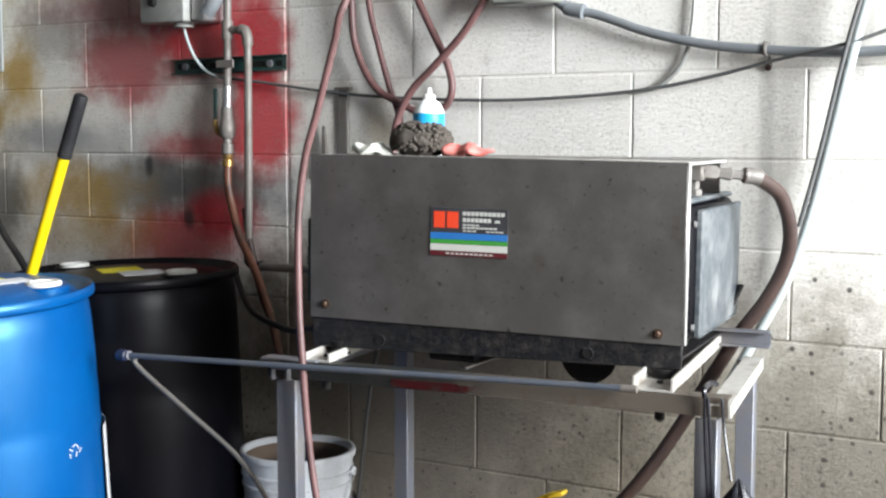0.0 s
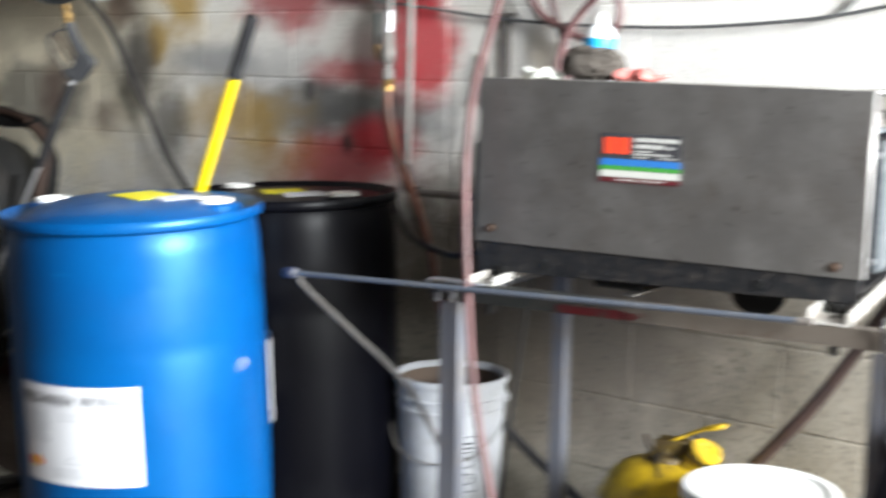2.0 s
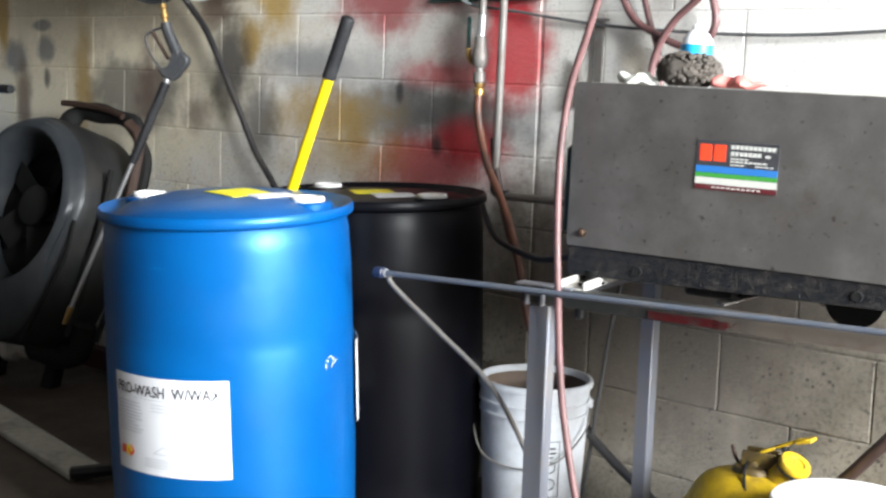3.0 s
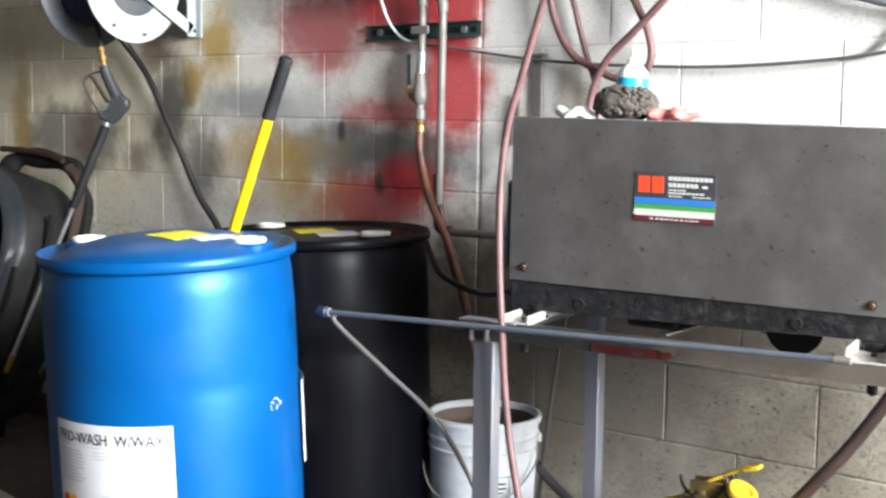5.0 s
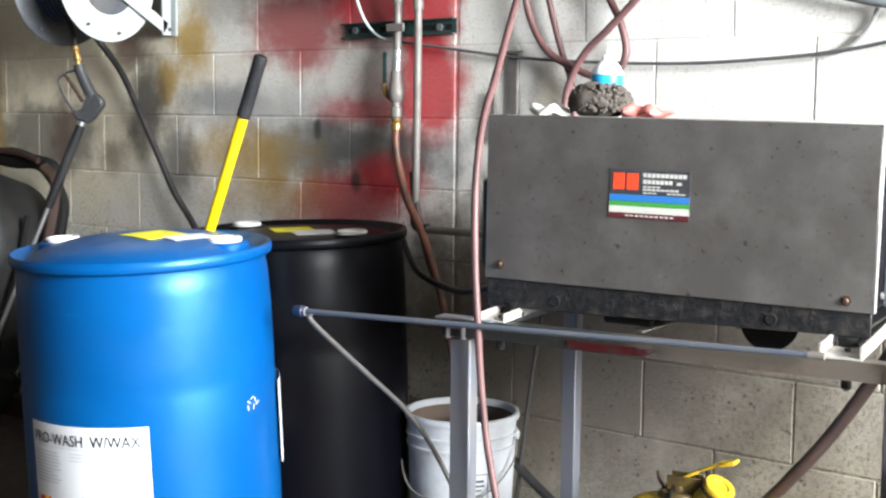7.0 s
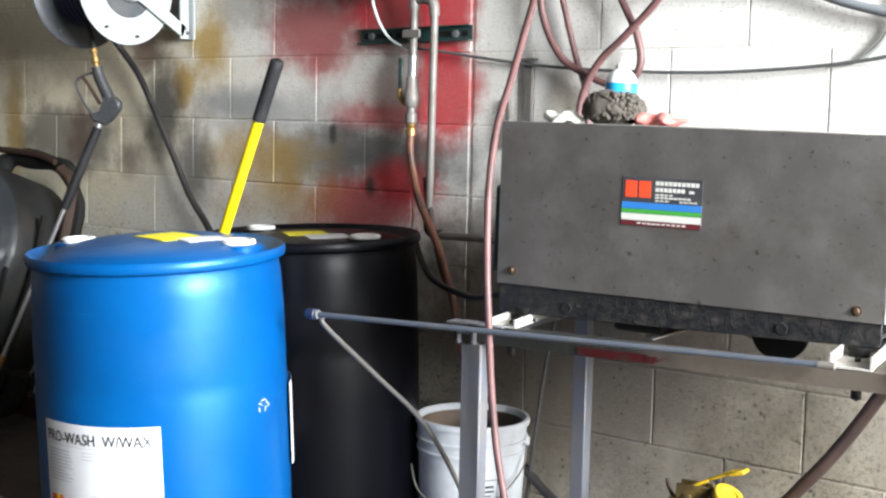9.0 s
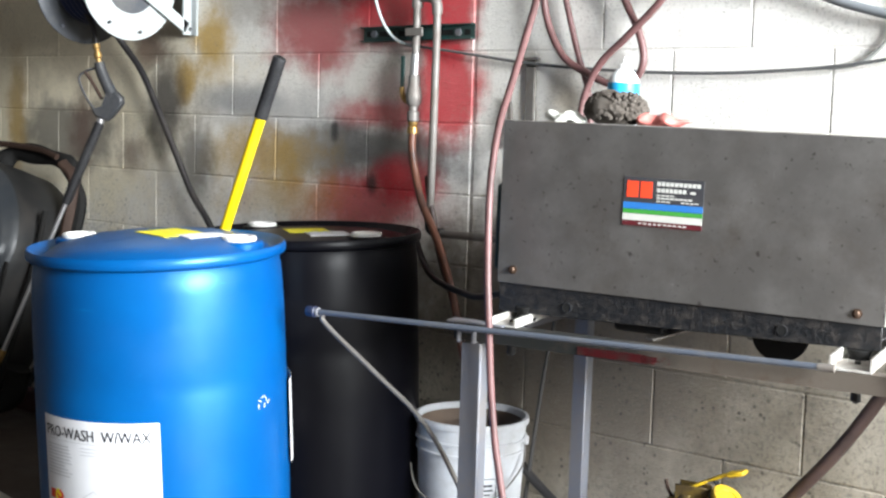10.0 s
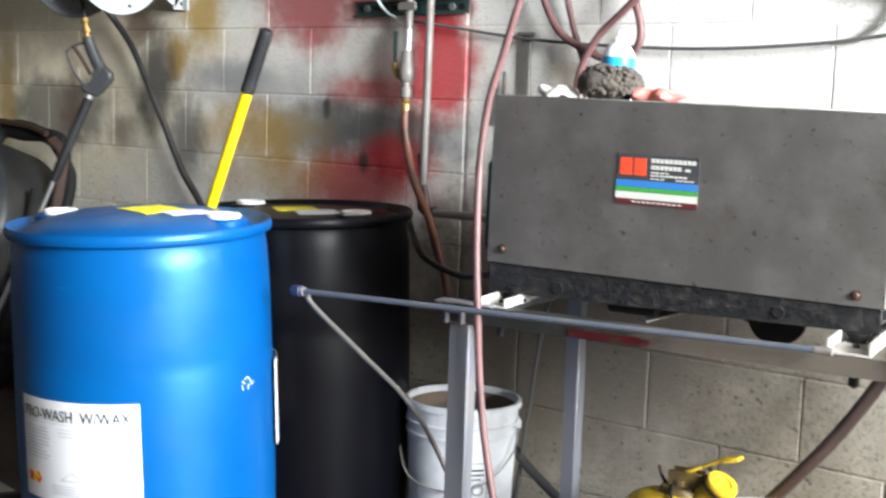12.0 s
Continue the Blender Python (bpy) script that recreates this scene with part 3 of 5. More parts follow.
def drum_label(owner, angle, z0, z1, width):
    """The printed sheet: title, text columns, hazard marks."""
    r = 0.2918
    ob = part("paper_label", wrap(sheet(-width / 2, width / 2, z0, z1, cuts=24), r, angle), PAPER, owner, "white printed paper label")
    bm = lettering("PRO-WASH  W/WAX", 0.034)
    xs = [v.co.x for v in bm.verts]
    k = (width * 0.90) / (max(xs) - min(xs))
    for v in bm.verts:
        v.co = Vector((-width / 2 + width * 0.04 + (v.co.x - min(xs)) * k, v.co.y * 0.5 - 0.0009, z1 - 0.044 + v.co.z * 1.05))
    part("title", wrap(bm, r, angle), INK, ob)
    rng = random.Random(5)

    def bars(name, x0, x1, ztop, count, step, material, h=0.003):
        out = bmesh.new()
        for i in range(count):
            z = ztop - i * step
            join(out, sheet(x0, x0 + (x1 - x0) * rng.uniform(0.7, 1.0), z - h, z, -0.0008, 0.0004, 8))
        part(name, wrap(out, r, angle), material, ob)

    w = width
    bars("text_block", -w * 0.46, -w * 0.18, z1 - 0.062, 10, 0.0075, GREY_INK)
    bars("text_block", -w * 0.10, w * 0.08, z1 - 0.060, 3, 0.0075, GREY_INK, 0.002)
    bars("text_block", w * 0.12, w * 0.26, z1 - 0.062, 4, 0.009, GREY_INK, 0.002)
    bars("text_block", -w * 0.18, w * 0.10, z0 + 0.038, 4, 0.006, GREY_INK, 0.0025)
    bars("text_block", w * 0.12, w * 0.44, z0 + 0.040, 5, 0.006, GREY_INK, 0.0015)
    bars("rule_line", -w * 0.44, w * 0.44, z1 - 0.050, 1, 0.01, GREY_INK, 0.0012)
    for name, x, material in (("hazard_mark", -w * 0.42, RED_INK), ("hazard_mark", -w * 0.33, RED_INK), ("hazard_mark", -w * 0.36, YELLOW_PAPER)):
        bm = sheet(-0.010, 0.010, -0.010, 0.010, -0.0009, 0.0004, 4)
        bm.transform(Matrix.Translation((x, 0, z0 + 0.045)) @ Matrix.Rotation(radians(45 if x > -w * 0.4 else 0), 4, "Y"))
        part(name, wrap(bm, r, angle), material, ob)
    bm = bmesh.new()
    for a0, a1, b0, b1 in ((-0.03, 0.0, 0.0, 0.018), (0.0, 0.03, 0.018, 0.0), (-0.03, 0.03, 0.0, 0.0)):
        join(bm, sheet(a0, a1, -0.001, 0.001, -0.0009, 0.0004, 8))
        for v in bm.verts[-36:]:
            v.co.z += b0 + (b1 - b0) * (v.co.x - a0) / (a1 - a0) + z0 + 0.05
    part("diagram", wrap(bm, r, angle), GREY_INK, ob)


TURN_B = radians(24)
drum_label(blue, radians(-70.8) - TURN_B, 0.294, 0.517, 0.309)
# a second, plain sheet round the far flank, its edge lifting
side_sheet = part("paper_label", wrap(sheet(-0.004, 0.16, 0.345, 0.545, -0.008, 0.0006), 0.2918, radians(37) - TURN_B), PAPER, blue, "plain white paper label, its edge lifting")

# chalk scribble on the blue barrel
for i, (x, z, tilt) in enumerate(((-0.004, 0.528, 30), (0.006, 0.536, -20), (0.018, 0.530, 65), (0.026, 0.521, -40), (0.012, 0.515, -75), (-0.008, 0.516, 80))):
    bm = sheet(-0.006, 0.006, -0.001, 0.001, -0.0012, 0.0004, 3)
    bm.transform(Matrix.Translation((x, 0, z)) @ Matrix.Rotation(radians(tilt), 4, "Y"))
    part("chalk_stroke", wrap(bm, 0.2912, radians(8.5) - TURN_B), PAPER, blue, "white chalk stroke")

# ---- stand with the pressure washer; x runs along its front, y towards the wall ----
BASE = pose(0.579, -0.655, 0, 0, 0, 8)
stand = thing("equipment_stand", "bare steel stand of welded channel and angle legs", "stand", BASE)
part("front_beam", channel((-0.055, -0.086, 0.741), (0.912, -0.086, 0.738), 0.036, 0.040, 0.004, (0, 1, 0)), BEAM, stand, "front beam, half dark green-grey and half stained tan steel")
part("side_beam", channel((0.897, -0.086, 0.745), (0.872, 0.40, 0.752), 0.040, 0.026, 0.004, (0, 0, -1)), BARE, stand)
part("side_beam", channel((-0.02, -0.10, 0.745), (-0.005, 0.40, 0.752), 0.040, 0.026, 0.004, (0, 0, -1)), GALV, stand)
part("rear_beam", channel((-0.06, 0.395, 0.795), (0.908, 0.395, 0.795), 0.036, 0.030, 0.004, (0, -1, 0)), GALV, stand)
for x0, x1, y0, y1, top in ((-0.036, 0.010, -0.085, -0.047, 0.718), (0.852, 0.893, -0.085, -0.045, 0.716), (0.018, 0.052, 0.37, 0.41, 0.75), (0.842, 0.880, 0.36, 0.40, 0.75)):
    bm = bmesh.new()
    box(x0, x1, y0, y0 + 0.005, 0.0, top, 0.0012, bm=bm)
    box(x1 - 0.005, x1, y0 + 0.005, y1, 0.0, top, 0.0012, bm=bm)
    box(x0 - 0.01, x1 + 0.01, y0 - 0.01, y1 + 0.01, 0.0, 0.006, 0.0012, bm=bm)
    part("leg", bm, GALV, stand)
part("gusset_plate", box(-0.075, 0.06, -0.085, -0.045, 0.757, 0.762, 0.001), GALV, stand)
for x, w, front, lip in ((0.055, 0.058, -0.070, 0.019), (0.773, 0.076, -0.088, 0.026)):
    c = part("cross_channel", channel((x, front, 0.758), (x - 0.010, 0.45, 0.774), w, lip, 0.004), BARE, stand, "pale steel cross channel")
    part("hanging_bolt", lathe([(0.004, -0.075), (0.010, -0.07), (0.010, -0.052), (0.006, -0.05), (0.006, 0.004), (0.0, 0.004)], 10, Matrix.Translation((x, -0.03, 0.765))), BLACK_STEEL, c)
# torn tape: a strip whose end is ragged, and a few flakes past it
tape = bmesh.new()
tear = random.Random(5)
box(0.235, 0.372, -0.0876, -0.0865, 0.7238, 0.7405, 0.0003, bm=tape)
for i in range(7):
    z = 0.7238 + i * 0.0024
    box(0.3722, 0.385 + tear.uniform(0, 0.024), -0.0876, -0.0865, z, z + 0.0021, 0.0002, bm=tape)
for i in range(5):
    x, z = tear.uniform(0.408, 0.43), tear.uniform(0.726, 0.738)
    box(x, x + tear.uniform(0.002, 0.006), -0.0876, -0.0865, z, z + 0.002, 0.0002, bm=tape)
part("red_tape", tape, RED_PAINT, stand, "worn red tape on the front beam")

TILTED = BASE @ Matrix.Translation((0, 0, 0.84)) @ pose(0, 0, 0, 0, 0.7, 0) @ Matrix.Translation((0, 0, -0.84))
washer = thing("pressure_washer", "pressure washer under a dull stainless steel cover", "pressure washer", TILTED)
bm = bmesh.new()
box(0.0, 0.809, -0.0015, 0.0015, 0.842, 1.1895, 0.001, bm=bm)
box(0.0, 0.809, 0.0015, 0.345, 1.1865, 1.1895, 0.001, bm=bm)
box(0.0, 0.003, 0.0015, 0.025, 0.842, 1.1865, 0.0008, bm=bm)
part("cover", bm, STEEL, washer, "stained stainless steel cover")
part("cover_edge", box(0.8095, 0.8125, -0.0015, 0.013, 0.842, 1.1895, 0.0008), STEEL_EDGE, washer, "bright folded steel edge")
# added pale strip: the bright reflection along the cover's top is painted on
part("top_edge_highlight", box(0.002, 0.8085, -0.0015, 0.010, 1.1896, 1.1914, 0.0006), BARE, washer, "pale strip with the cover top's reflection put into its colour")
part("top_flange", box(0.8095, 0.8120, 0.013, 0.345, 1.183, 1.1895, 0.0008), STEEL_EDGE, washer)
# inner panel in a much darker steel than the cover
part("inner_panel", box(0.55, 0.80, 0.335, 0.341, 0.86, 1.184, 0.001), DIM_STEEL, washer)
for x, z in ((0.037, 0.872), (0.760, 0.862)):
    b = part("cover_bolt", lathe([(0.0105, 0), (0.0105, 0.002), (0.0065, 0.002), (0.0065, 0.006), (0.0045, 0.008), (0, 0.008)], 6, Matrix.Translation((x, -0.0016, z)) @ Matrix.Rotation(radians(90), 4, "X")), COPPER, washer, "corroded copper-coloured bolt")
bm = bmesh.new()
box(0.003, 0.806, 0.004, 0.010, 0.778, 0.850, 0.0015, bm=bm)
box(0.003, 0.800, 0.010, 0.42, 0.790, 0.796, 0.001, bm=bm)
box(0.003, 0.806, 0.004, 0.030, 0.844, 0.849, 0.001, bm=bm)
for v in bm.verts:
    v.co.z += v.co.x * 0.022 * (1 if v.co.z < 0.82 else 0.4)
base_rail = part("base_frame", bm, RAIL, washer, "grimy black steel base rail")
# holes are dark discs on the rail, their shade given by colour
for x in (0.166, 0.621):
    part("rail_hole", lathe([(0, 0), (0.009, 0), (0.009, 0.002), (0.007, 0.002)], 14, Matrix.Translation((x, 0.0037, 0.800 + 0.02 * x)) @ Matrix.Rotation(radians(90), 4, "X")), FAN_DARK, base_rail)
    part("hole_rim", lathe([(0.0088, 0), (0.0088, 0.0028), (0.0112, 0.0024), (0.0115, 0)], 18, Matrix.Translation((x, 0.0037, 0.800 + 0.02 * x)) @ Matrix.Rotation(radians(90), 4, "X"), cap=False), BLACK_STEEL, base_rail)
part("rubber_mount", lathe([(0.02, 0.758), (0.024, 0.762), (0.018, 0.775), (0.024, 0.79), (0.0, 0.79)], 16, Matrix.Translation((0.765, 0.02, 0.003))), FAN_DARK, washer)
part("rubber_mount", lathe([(0.02, 0.758), (0.024, 0.762), (0.018, 0.775), (0.024, 0.79), (0.0, 0.79)], 16, Matrix.Translation((0.062, 0.02, 0.003))), FAN_DARK, washer)
# belt guard and pulley under the base
part("pulley", lathe([(0, 0), (0.052, 0), (0.058, 0.005), (0.052, 0.012), (0.058, 0.02), (0, 0.02)], 28, Matrix.Translation((0.585, 0.14, 0.785)) @ Matrix.Rotation(radians(90), 4, "X")), FAN_DARK, washer)
part("motor_mount", box(0.25, 0.36, 0.06, 0.2, 0.760, 0.79, 0.006), FAN_DARK, washer)
part("mount_strut", bar((0.335, 0.05, 0.752), (0.43, 0.20, 0.785), 0.03, 0.006), PIPE_GREY, washer, "dull stained steel strut")
part("mount_strut", bar((0.50, 0.22, 0.750), (0.47, 0.16, 0.795), 0.018, 0.006), DIM_STEEL, washer)
part("motor", lathe([(0, 0), (0.075, 0.0), (0.085, 0.01), (0.085, 0.25), (0.075, 0.27), (0.02, 0.27), (0, 0.27)], 28, Matrix.Translation((0.28, 0.19, 0.91)) @ Matrix.Rotation(radians(-90), 4, "Y")), TEAL, washer, "dark teal electric motor")
part("switch_box", box(-0.045, -0.003, 0.06, 0.16, 0.86, 1.05, 0.006), TEAL, washer)
part("drive_belt_guard", box(0.42, 0.54, 0.2, 0.26, 0.80, 1.1, 0.02), FAN_DARK, washer)
tank = bmesh.new()
box(0.53, 0.812, 0.028, 0.47, 0.835, 1.108, 0.028, bm=tank, segments=3)
tank_ob = part("float_tank", tank, BLACK_DRUM, washer, "black plastic float tank, its face paled by dust and a painted-in reflection")
# pale face laid on the black tank to carry its painted reflection
part("tank_face", box(0.8125, 0.822, 0.072, 0.462, 0.845, 1.096, 0.009, segments=3), TANK_GREY, tank_ob, "blue-grey tank side, dust and reflected daylight in its colour")
part("tank_lid", box(0.56, 0.806, 0.04, 0.45, 1.108, 1.118, 0.004), TANK_GREY, tank_ob)
for z in (0.87, 1.07):
    part("tank_screw", lathe([(0, 0), (0.007, 0), (0.006, 0.004), (0, 0.005)], 10, Matrix.Translation((0.8122, 0.052, z)) @ Matrix.Rotation(radians(90), 4, "Y")), CHROME, tank_ob)
part("foot_flap", tube([(0.80, 0.40, 0.85), (0.815, 0.43, 0.87), (0.83, 0.45, 0.91)], 0.018, 10, squash=0.35), BLACK_HOSE, washer)
# outlet elbow
bm = bmesh.new()
lathe([(0.0, 0), (0.017, 0), (0.017, 0.012), (0.012, 0.013), (0.012, 0.04), (0, 0.04)], 6, Matrix.Translation((0.775, 0.20, 1.118)), bm)
box(0.755, 0.797, 0.18, 0.222, 1.148, 1.180, 0.004, bm=bm)
part("outlet_elbow", bm, PIPE_GREY, washer, "grey metal outlet elbow")
part("outlet_fitting", tube([(0.792, 0.205, 1.166), (0.815, 0.217, 1.164), (0.82, 0.22, 1.164), (0.842, 0.232, 1.162), (0.845, 0.234, 1.162), (0.875, 0.25, 1.159)], lambda s: 0.015 if s < 0.3 or 0.5 < s < 0.7 else 0.0105, 6, False), PIPE_GREY, washer, "dull grey hose fitting")
ferrule = tube([(0.868, 0.246, 1.160), (0.876, 0.251, 1.159), (0.878, 0.252, 1.159), (0.884, 0.255, 1.158), (0.886, 0.256, 1.158), (0.896, 0.263, 1.156)], lambda s: 0.0165 if s < 0.25 or 0.38 < s < 0.62 or s > 0.78 else 0.019, 16, False)
part("crimp_ferrule", ferrule, PIPE_GREY, washer)

# maker's plate on the cover: plain bars and shapes
plate = part("maker_plate", box(0.283, 0.451, -0.0032, -0.0018, 0.990, 1.088, 0), INK, washer, "sticker with black, blue, green, white and maroon bands")
y0, y1 = -0.0040, -0.0033
for name, z0, z1, material in (("blue_band", 1.024, 1.037, PRINT_BLUE), ("green_band", 1.0145, 1.0235, PRINT_GREEN), ("white_band", 1.0005, 1.014, PRINT_WHITE), ("maroon_band", 0.990, 1.000, PRINT_MAROON)):
    part(name, box(0.283, 0.451, y0, y1, z0, z1, 0), material, plate)
bm = bmesh.new()
for a, b, c, d in ((0.290, 0.3145, 1.047, 1.080), (0.319, 0.344, 1.047, 1.080)):
    box(a, b, y0, y1, c, d, 0, bm=bm)
part("emblem", bm, ORANGE, plate)
for i, (a, b, z, h) in enumerate(((0.354, 0.446, 1.073, 0.008), (0.354, 0.417, 1.060, 0.008), (0.424, 0.437, 1.060, 0.005), (0.354, 0.392, 1.0525, 0.003), (0.354, 0.430, 1.0465, 0.0035), (0.354, 0.385, 1.0405, 0.0025), (0.405, 0.444, 1.0405, 0.0025))):
    bm = bmesh.new()
    n = max(1, int((b - a) / 0.0085))
    for j in range(n):
        box(a + (b - a) * j / n, a + (b - a) * (j + 0.8) / n, y0, y1, z, z + h, 0, bm=bm)
    part("text_bar", bm, PRINT_WHITE, plate)
bm = bmesh.new()
for j in range(10):
    box(0.318 + j * 0.0105, 0.325 + j * 0.0105, -0.0046, -0.0041, 0.9935, 0.9965, 0, bm=bm)
part("text_bar", bm, PRINT_WHITE, plate)

# things lying on the cover


def on_cover(x, y, z=1.1895, turn=0):
    return TILTED @ pose(x, y, z, 0, 0, turn)


bm = bmesh.new()
rng = random.Random(3)
bmesh.ops.create_uvsphere(bm, u_segments=40, v_segments=24, radius=1)
for v in bm.verts:
    v.co = Vector((v.co.x * 0.066, v.co.y * 0.052, v.co.z * 0.036 + 0.034))
    if v.co.z < 0.004:
        v.co.z = 0.0
lumpy(bm, 0.012, 30, 2)
for i in range(380):
    a, h = rng.uniform(0, 2 * math.pi), rng.uniform(0.05, 1)
    s = math.sqrt(max(0, 1 - (h - 0.35) ** 2 * 1.6))
    c = Vector((0.066 * s * math.cos(a), 0.052 * s * math.sin(a), 0.01 + 0.056 * h))
    bmesh.ops.create_icosphere(bm, subdivisions=1, radius=rng.uniform(0.0035, 0.0075), matrix=Matrix.Translation(c) @ Matrix.Rotation(rng.uniform(0, 3), 4, "X"))
for v in bm.verts:
    v.co.z = max(v.co.z, 0)
mitt = part("wash_mitt", bm, MITT)
mitt.matrix_basis = on_cover(0.212, 0.10)
tagged(mitt, "matted brown fleece wash mitt lying on the steel cover", "wash mitt")

bottle = thing("squeeze_bottle", "clear plastic squeeze bottle with a cyan label", "bottle", on_cover(0.188, 0.19))
part("body", lathe([(0, 0), (0.030, 0), (0.034, 0.006), (0.034, 0.09), (0.032, 0.10), (0.025, 0.112), (0.016, 0.120), (0.0, 0.12)], 32), CLEAR, bottle)
part("label_band", lathe([(0.0345, 0.055), (0.0347, 0.056), (0.0347, 0.090), (0.0345, 0.091)], 32, cap=False), CYAN, bottle, "cyan label")
part("nozzle", lathe([(0.014, 0.12), (0.014, 0.130), (0.006, 0.134), (0.0055, 0.146), (0, 0.147)], 20), WHITE_CAP, bottle)

bm = bmesh.new()
bmesh.ops.create_uvsphere(bm, u_segments=24, v_segments=12, radius=1)
for v in bm.verts:
    v.co = Vector((v.co.x * 0.040, v.co.y * 0.03, max(0, v.co.z * 0.016 + 0.010 + 0.006 * math.sin(v.co.x * 5))))
lumpy(bm, 0.012, 40, 5)
for v in bm.verts:
    v.co.z = max(v.co.z, 0)
cloth = part("rag", bm, CLOTH)
cloth.matrix_basis = on_cover(0.108, 0.08)
tagged(cloth, "crumpled white rag lying on the steel cover", "rag")

bm = bmesh.new()
bmesh.ops.create_uvsphere(bm, u_segments=36, v_segments=14, radius=1)
for v in bm.verts:
    u = v.co.x
    v.co = Vector((0.055 + u * 0.058, v.co.y * (0.032 + 0.008 * math.sin(u * 7)), max(0, 0.011 + v.co.z * (0.013 - 0.006 * u) + 0.003 * math.sin(u * 9))))
lumpy(bm, 0.008, 45, 9)
for v in bm.verts:
    v.co.z = max(v.co.z, 0)
red_gloves = part("rubber_glove", bm, FADED_RED)
red_gloves.matrix_basis = on_cover(0.262, 0.10)
tagged(red_gloves, "faded red rubber glove lying on the steel cover", "glove")

# wand resting along the front of the stand
wand = thing("spray_boom", "grey steel pipe resting along the stand", "pipe", BASE)
part("pipe", rod((-0.400, -0.116, 0.748), (0.745, -0.116, 0.766), 0.0062, 16), ROD, wand)
part("end_fitting", lathe([(0, 0), (0.011, 0), (0.0125, 0.004), (0.0125, 0.022), (0.010, 0.024), (0, 0.024)], 18, Matrix.Translation((-0.422, -0.116, 0.7475)) @ Matrix.Rotation(radians(90), 4, "Y")), BLUE_HOSE, wand, "blue end cap")
part("collar", lathe([(0.0063, 0), (0.0105, 0.001), (0.0105, 0.006), (0.0063, 0.007)], 18, Matrix.Translation((-0.397, -0.116, 0.748)) @ Matrix.Rotation(radians(90), 4, "Y"), cap=False), GALV, wand)
part("end_nipple", rod((0.722, -0.116, 0.7656), (0.752, -0.116, 0.766), 0.0075), PIPE_GREY, wand)
part("hanging_hose", tube([BASE.inverted() @ Vector(q) for q in ((0.165, -0.765, 0.735), (0.172, -0.762, 0.708), (0.30, -0.735, 0.612), (0.418, -0.71, 0.522), (0.497, -0.69, 0.412), (0.54, -0.67, 0.3), (0.57, -0.65, 0.15), (0.58, -0.64, 0.01))], 0.0058), PIPE_GREY, wand, "thin worn grey hose")

# black bag on strings at the stand's corner
bag = thing("plastic_bag", "black plastic bag hanging by strings from the stand", "bag", BASE)
bm = bmesh.new()
bmesh.ops.create_uvsphere(bm, u_segments=28, v_segments=20, radius=1)
for v in bm.verts:
    h = (v.co.z + 1) / 2
    w = 0.085 * (1 - h) ** 0.6 + 0.008
    crease = 1 + 0.22 * math.sin(7 * math.atan2(v.co.y, v.co.x) + h * 3) * h
    v.co = Vector((v.co.x * w * crease + 0.012 * (1 - h), v.co.y * w * 0.7 * crease, h * 0.26))
lumpy(bm, 0.008, 30, 4)
bm.transform(Matrix.Translation((0.938, -0.11, 0.358)))
part("sack", bm, BAG, bag)
part("string", tube([(0.872, -0.098, 0.76), (0.876, -0.10, 0.66), (0.89, -0.105, 0.5), (0.905, -0.11, 0.42)], 0.0035, 6), BAG, bag)
part("string", tube([(0.878, -0.098, 0.757), (0.885, -0.10, 0.66), (0.895, -0.105, 0.5), (0.91, -0.11, 0.44)], 0.0035, 6), BAG, bag)
part("string", tube([(0.902, -0.092, 0.757), (0.908, -0.095, 0.70), (0.925, -0.11, 0.612)], 0.003, 6), BAG, bag)
part("loop", tube([(0.872, -0.098, 0.757), (0.872, -0.10, 0.772), (0.872, -0.05, 0.775), (0.878, -0.02, 0.768)], 0.005, 6), BAG, bag)

# ---- hoses at the wall ----


def hose(label, pts, radius, material, name="hose", category="hose"):
    return tagged(part(name, tube(pts, radius, 14), material), label, category)


hose("faded red rubber hose hanging in front of the steel cover", [(0.85, -0.50, 1.86), (0.765, -0.60, 1.66), (0.712, -0.70, 1.502), (0.680, -0.70, 1.413), (0.635, -0.70, 1.276), (0.607, -0.705, 1.182), (0.594, -0.71, 1.076),
     (0.598, -0.72, 0.98), (0.622, -0.748, 0.857), (0.636, -0.757, 0.765), (0.645, -0.757, 0.647), (0.657, -0.757, 0.55), (0.672, -0.757, 0.47), (0.705, -0.755, 0.33), (0.75, -0.74, 0.15), (0.80, -0.7, 0.014)], 0.0078, PINK_HOSE)
hose("faded red rubber hose looped on the wall above the washer", [(0.247, -0.045, 1.796), (0.250, -0.045, 1.587), (0.262, -0.045, 1.468), (0.319, -0.045, 1.363), (0.396, -0.045, 1.317), (0.477, -0.045, 1.287), (0.539, -0.045, 1.302), (0.562, -0.045, 1.348),
     (0.547, -0.045, 1.414), (0.517, -0.045, 1.471), (0.461, -0.045, 1.573), (0.394, -0.045, 1.710)], 0.0098, PINK_HOSE)
hose("faded red rubber hose looped on the wall above the washer", [(0.758, -0.070, 1.673), (0.672, -0.070, 1.564), (0.610, -0.070, 1.484), (0.526, -0.070, 1.406), (0.457, -0.070, 1.346), (0.415, -0.070, 1.277), (0.399, -0.070, 1.200), (0.404, -0.070, 1.046), (0.421, -0.070, 0.893)], 0.0098, PINK_HOSE)
hose("faded red rubber hose looped on the wall above the washer", [(0.284, -0.030, 1.762), (0.295, -0.030, 1.583), (0.326, -0.030, 1.464), (0.358, -0.030, 1.363), (0.394, -0.030, 1.266), (0.406, -0.030, 1.149), (0.412, -0.030, 0.944)], 0.0085, PINK_HOSE)
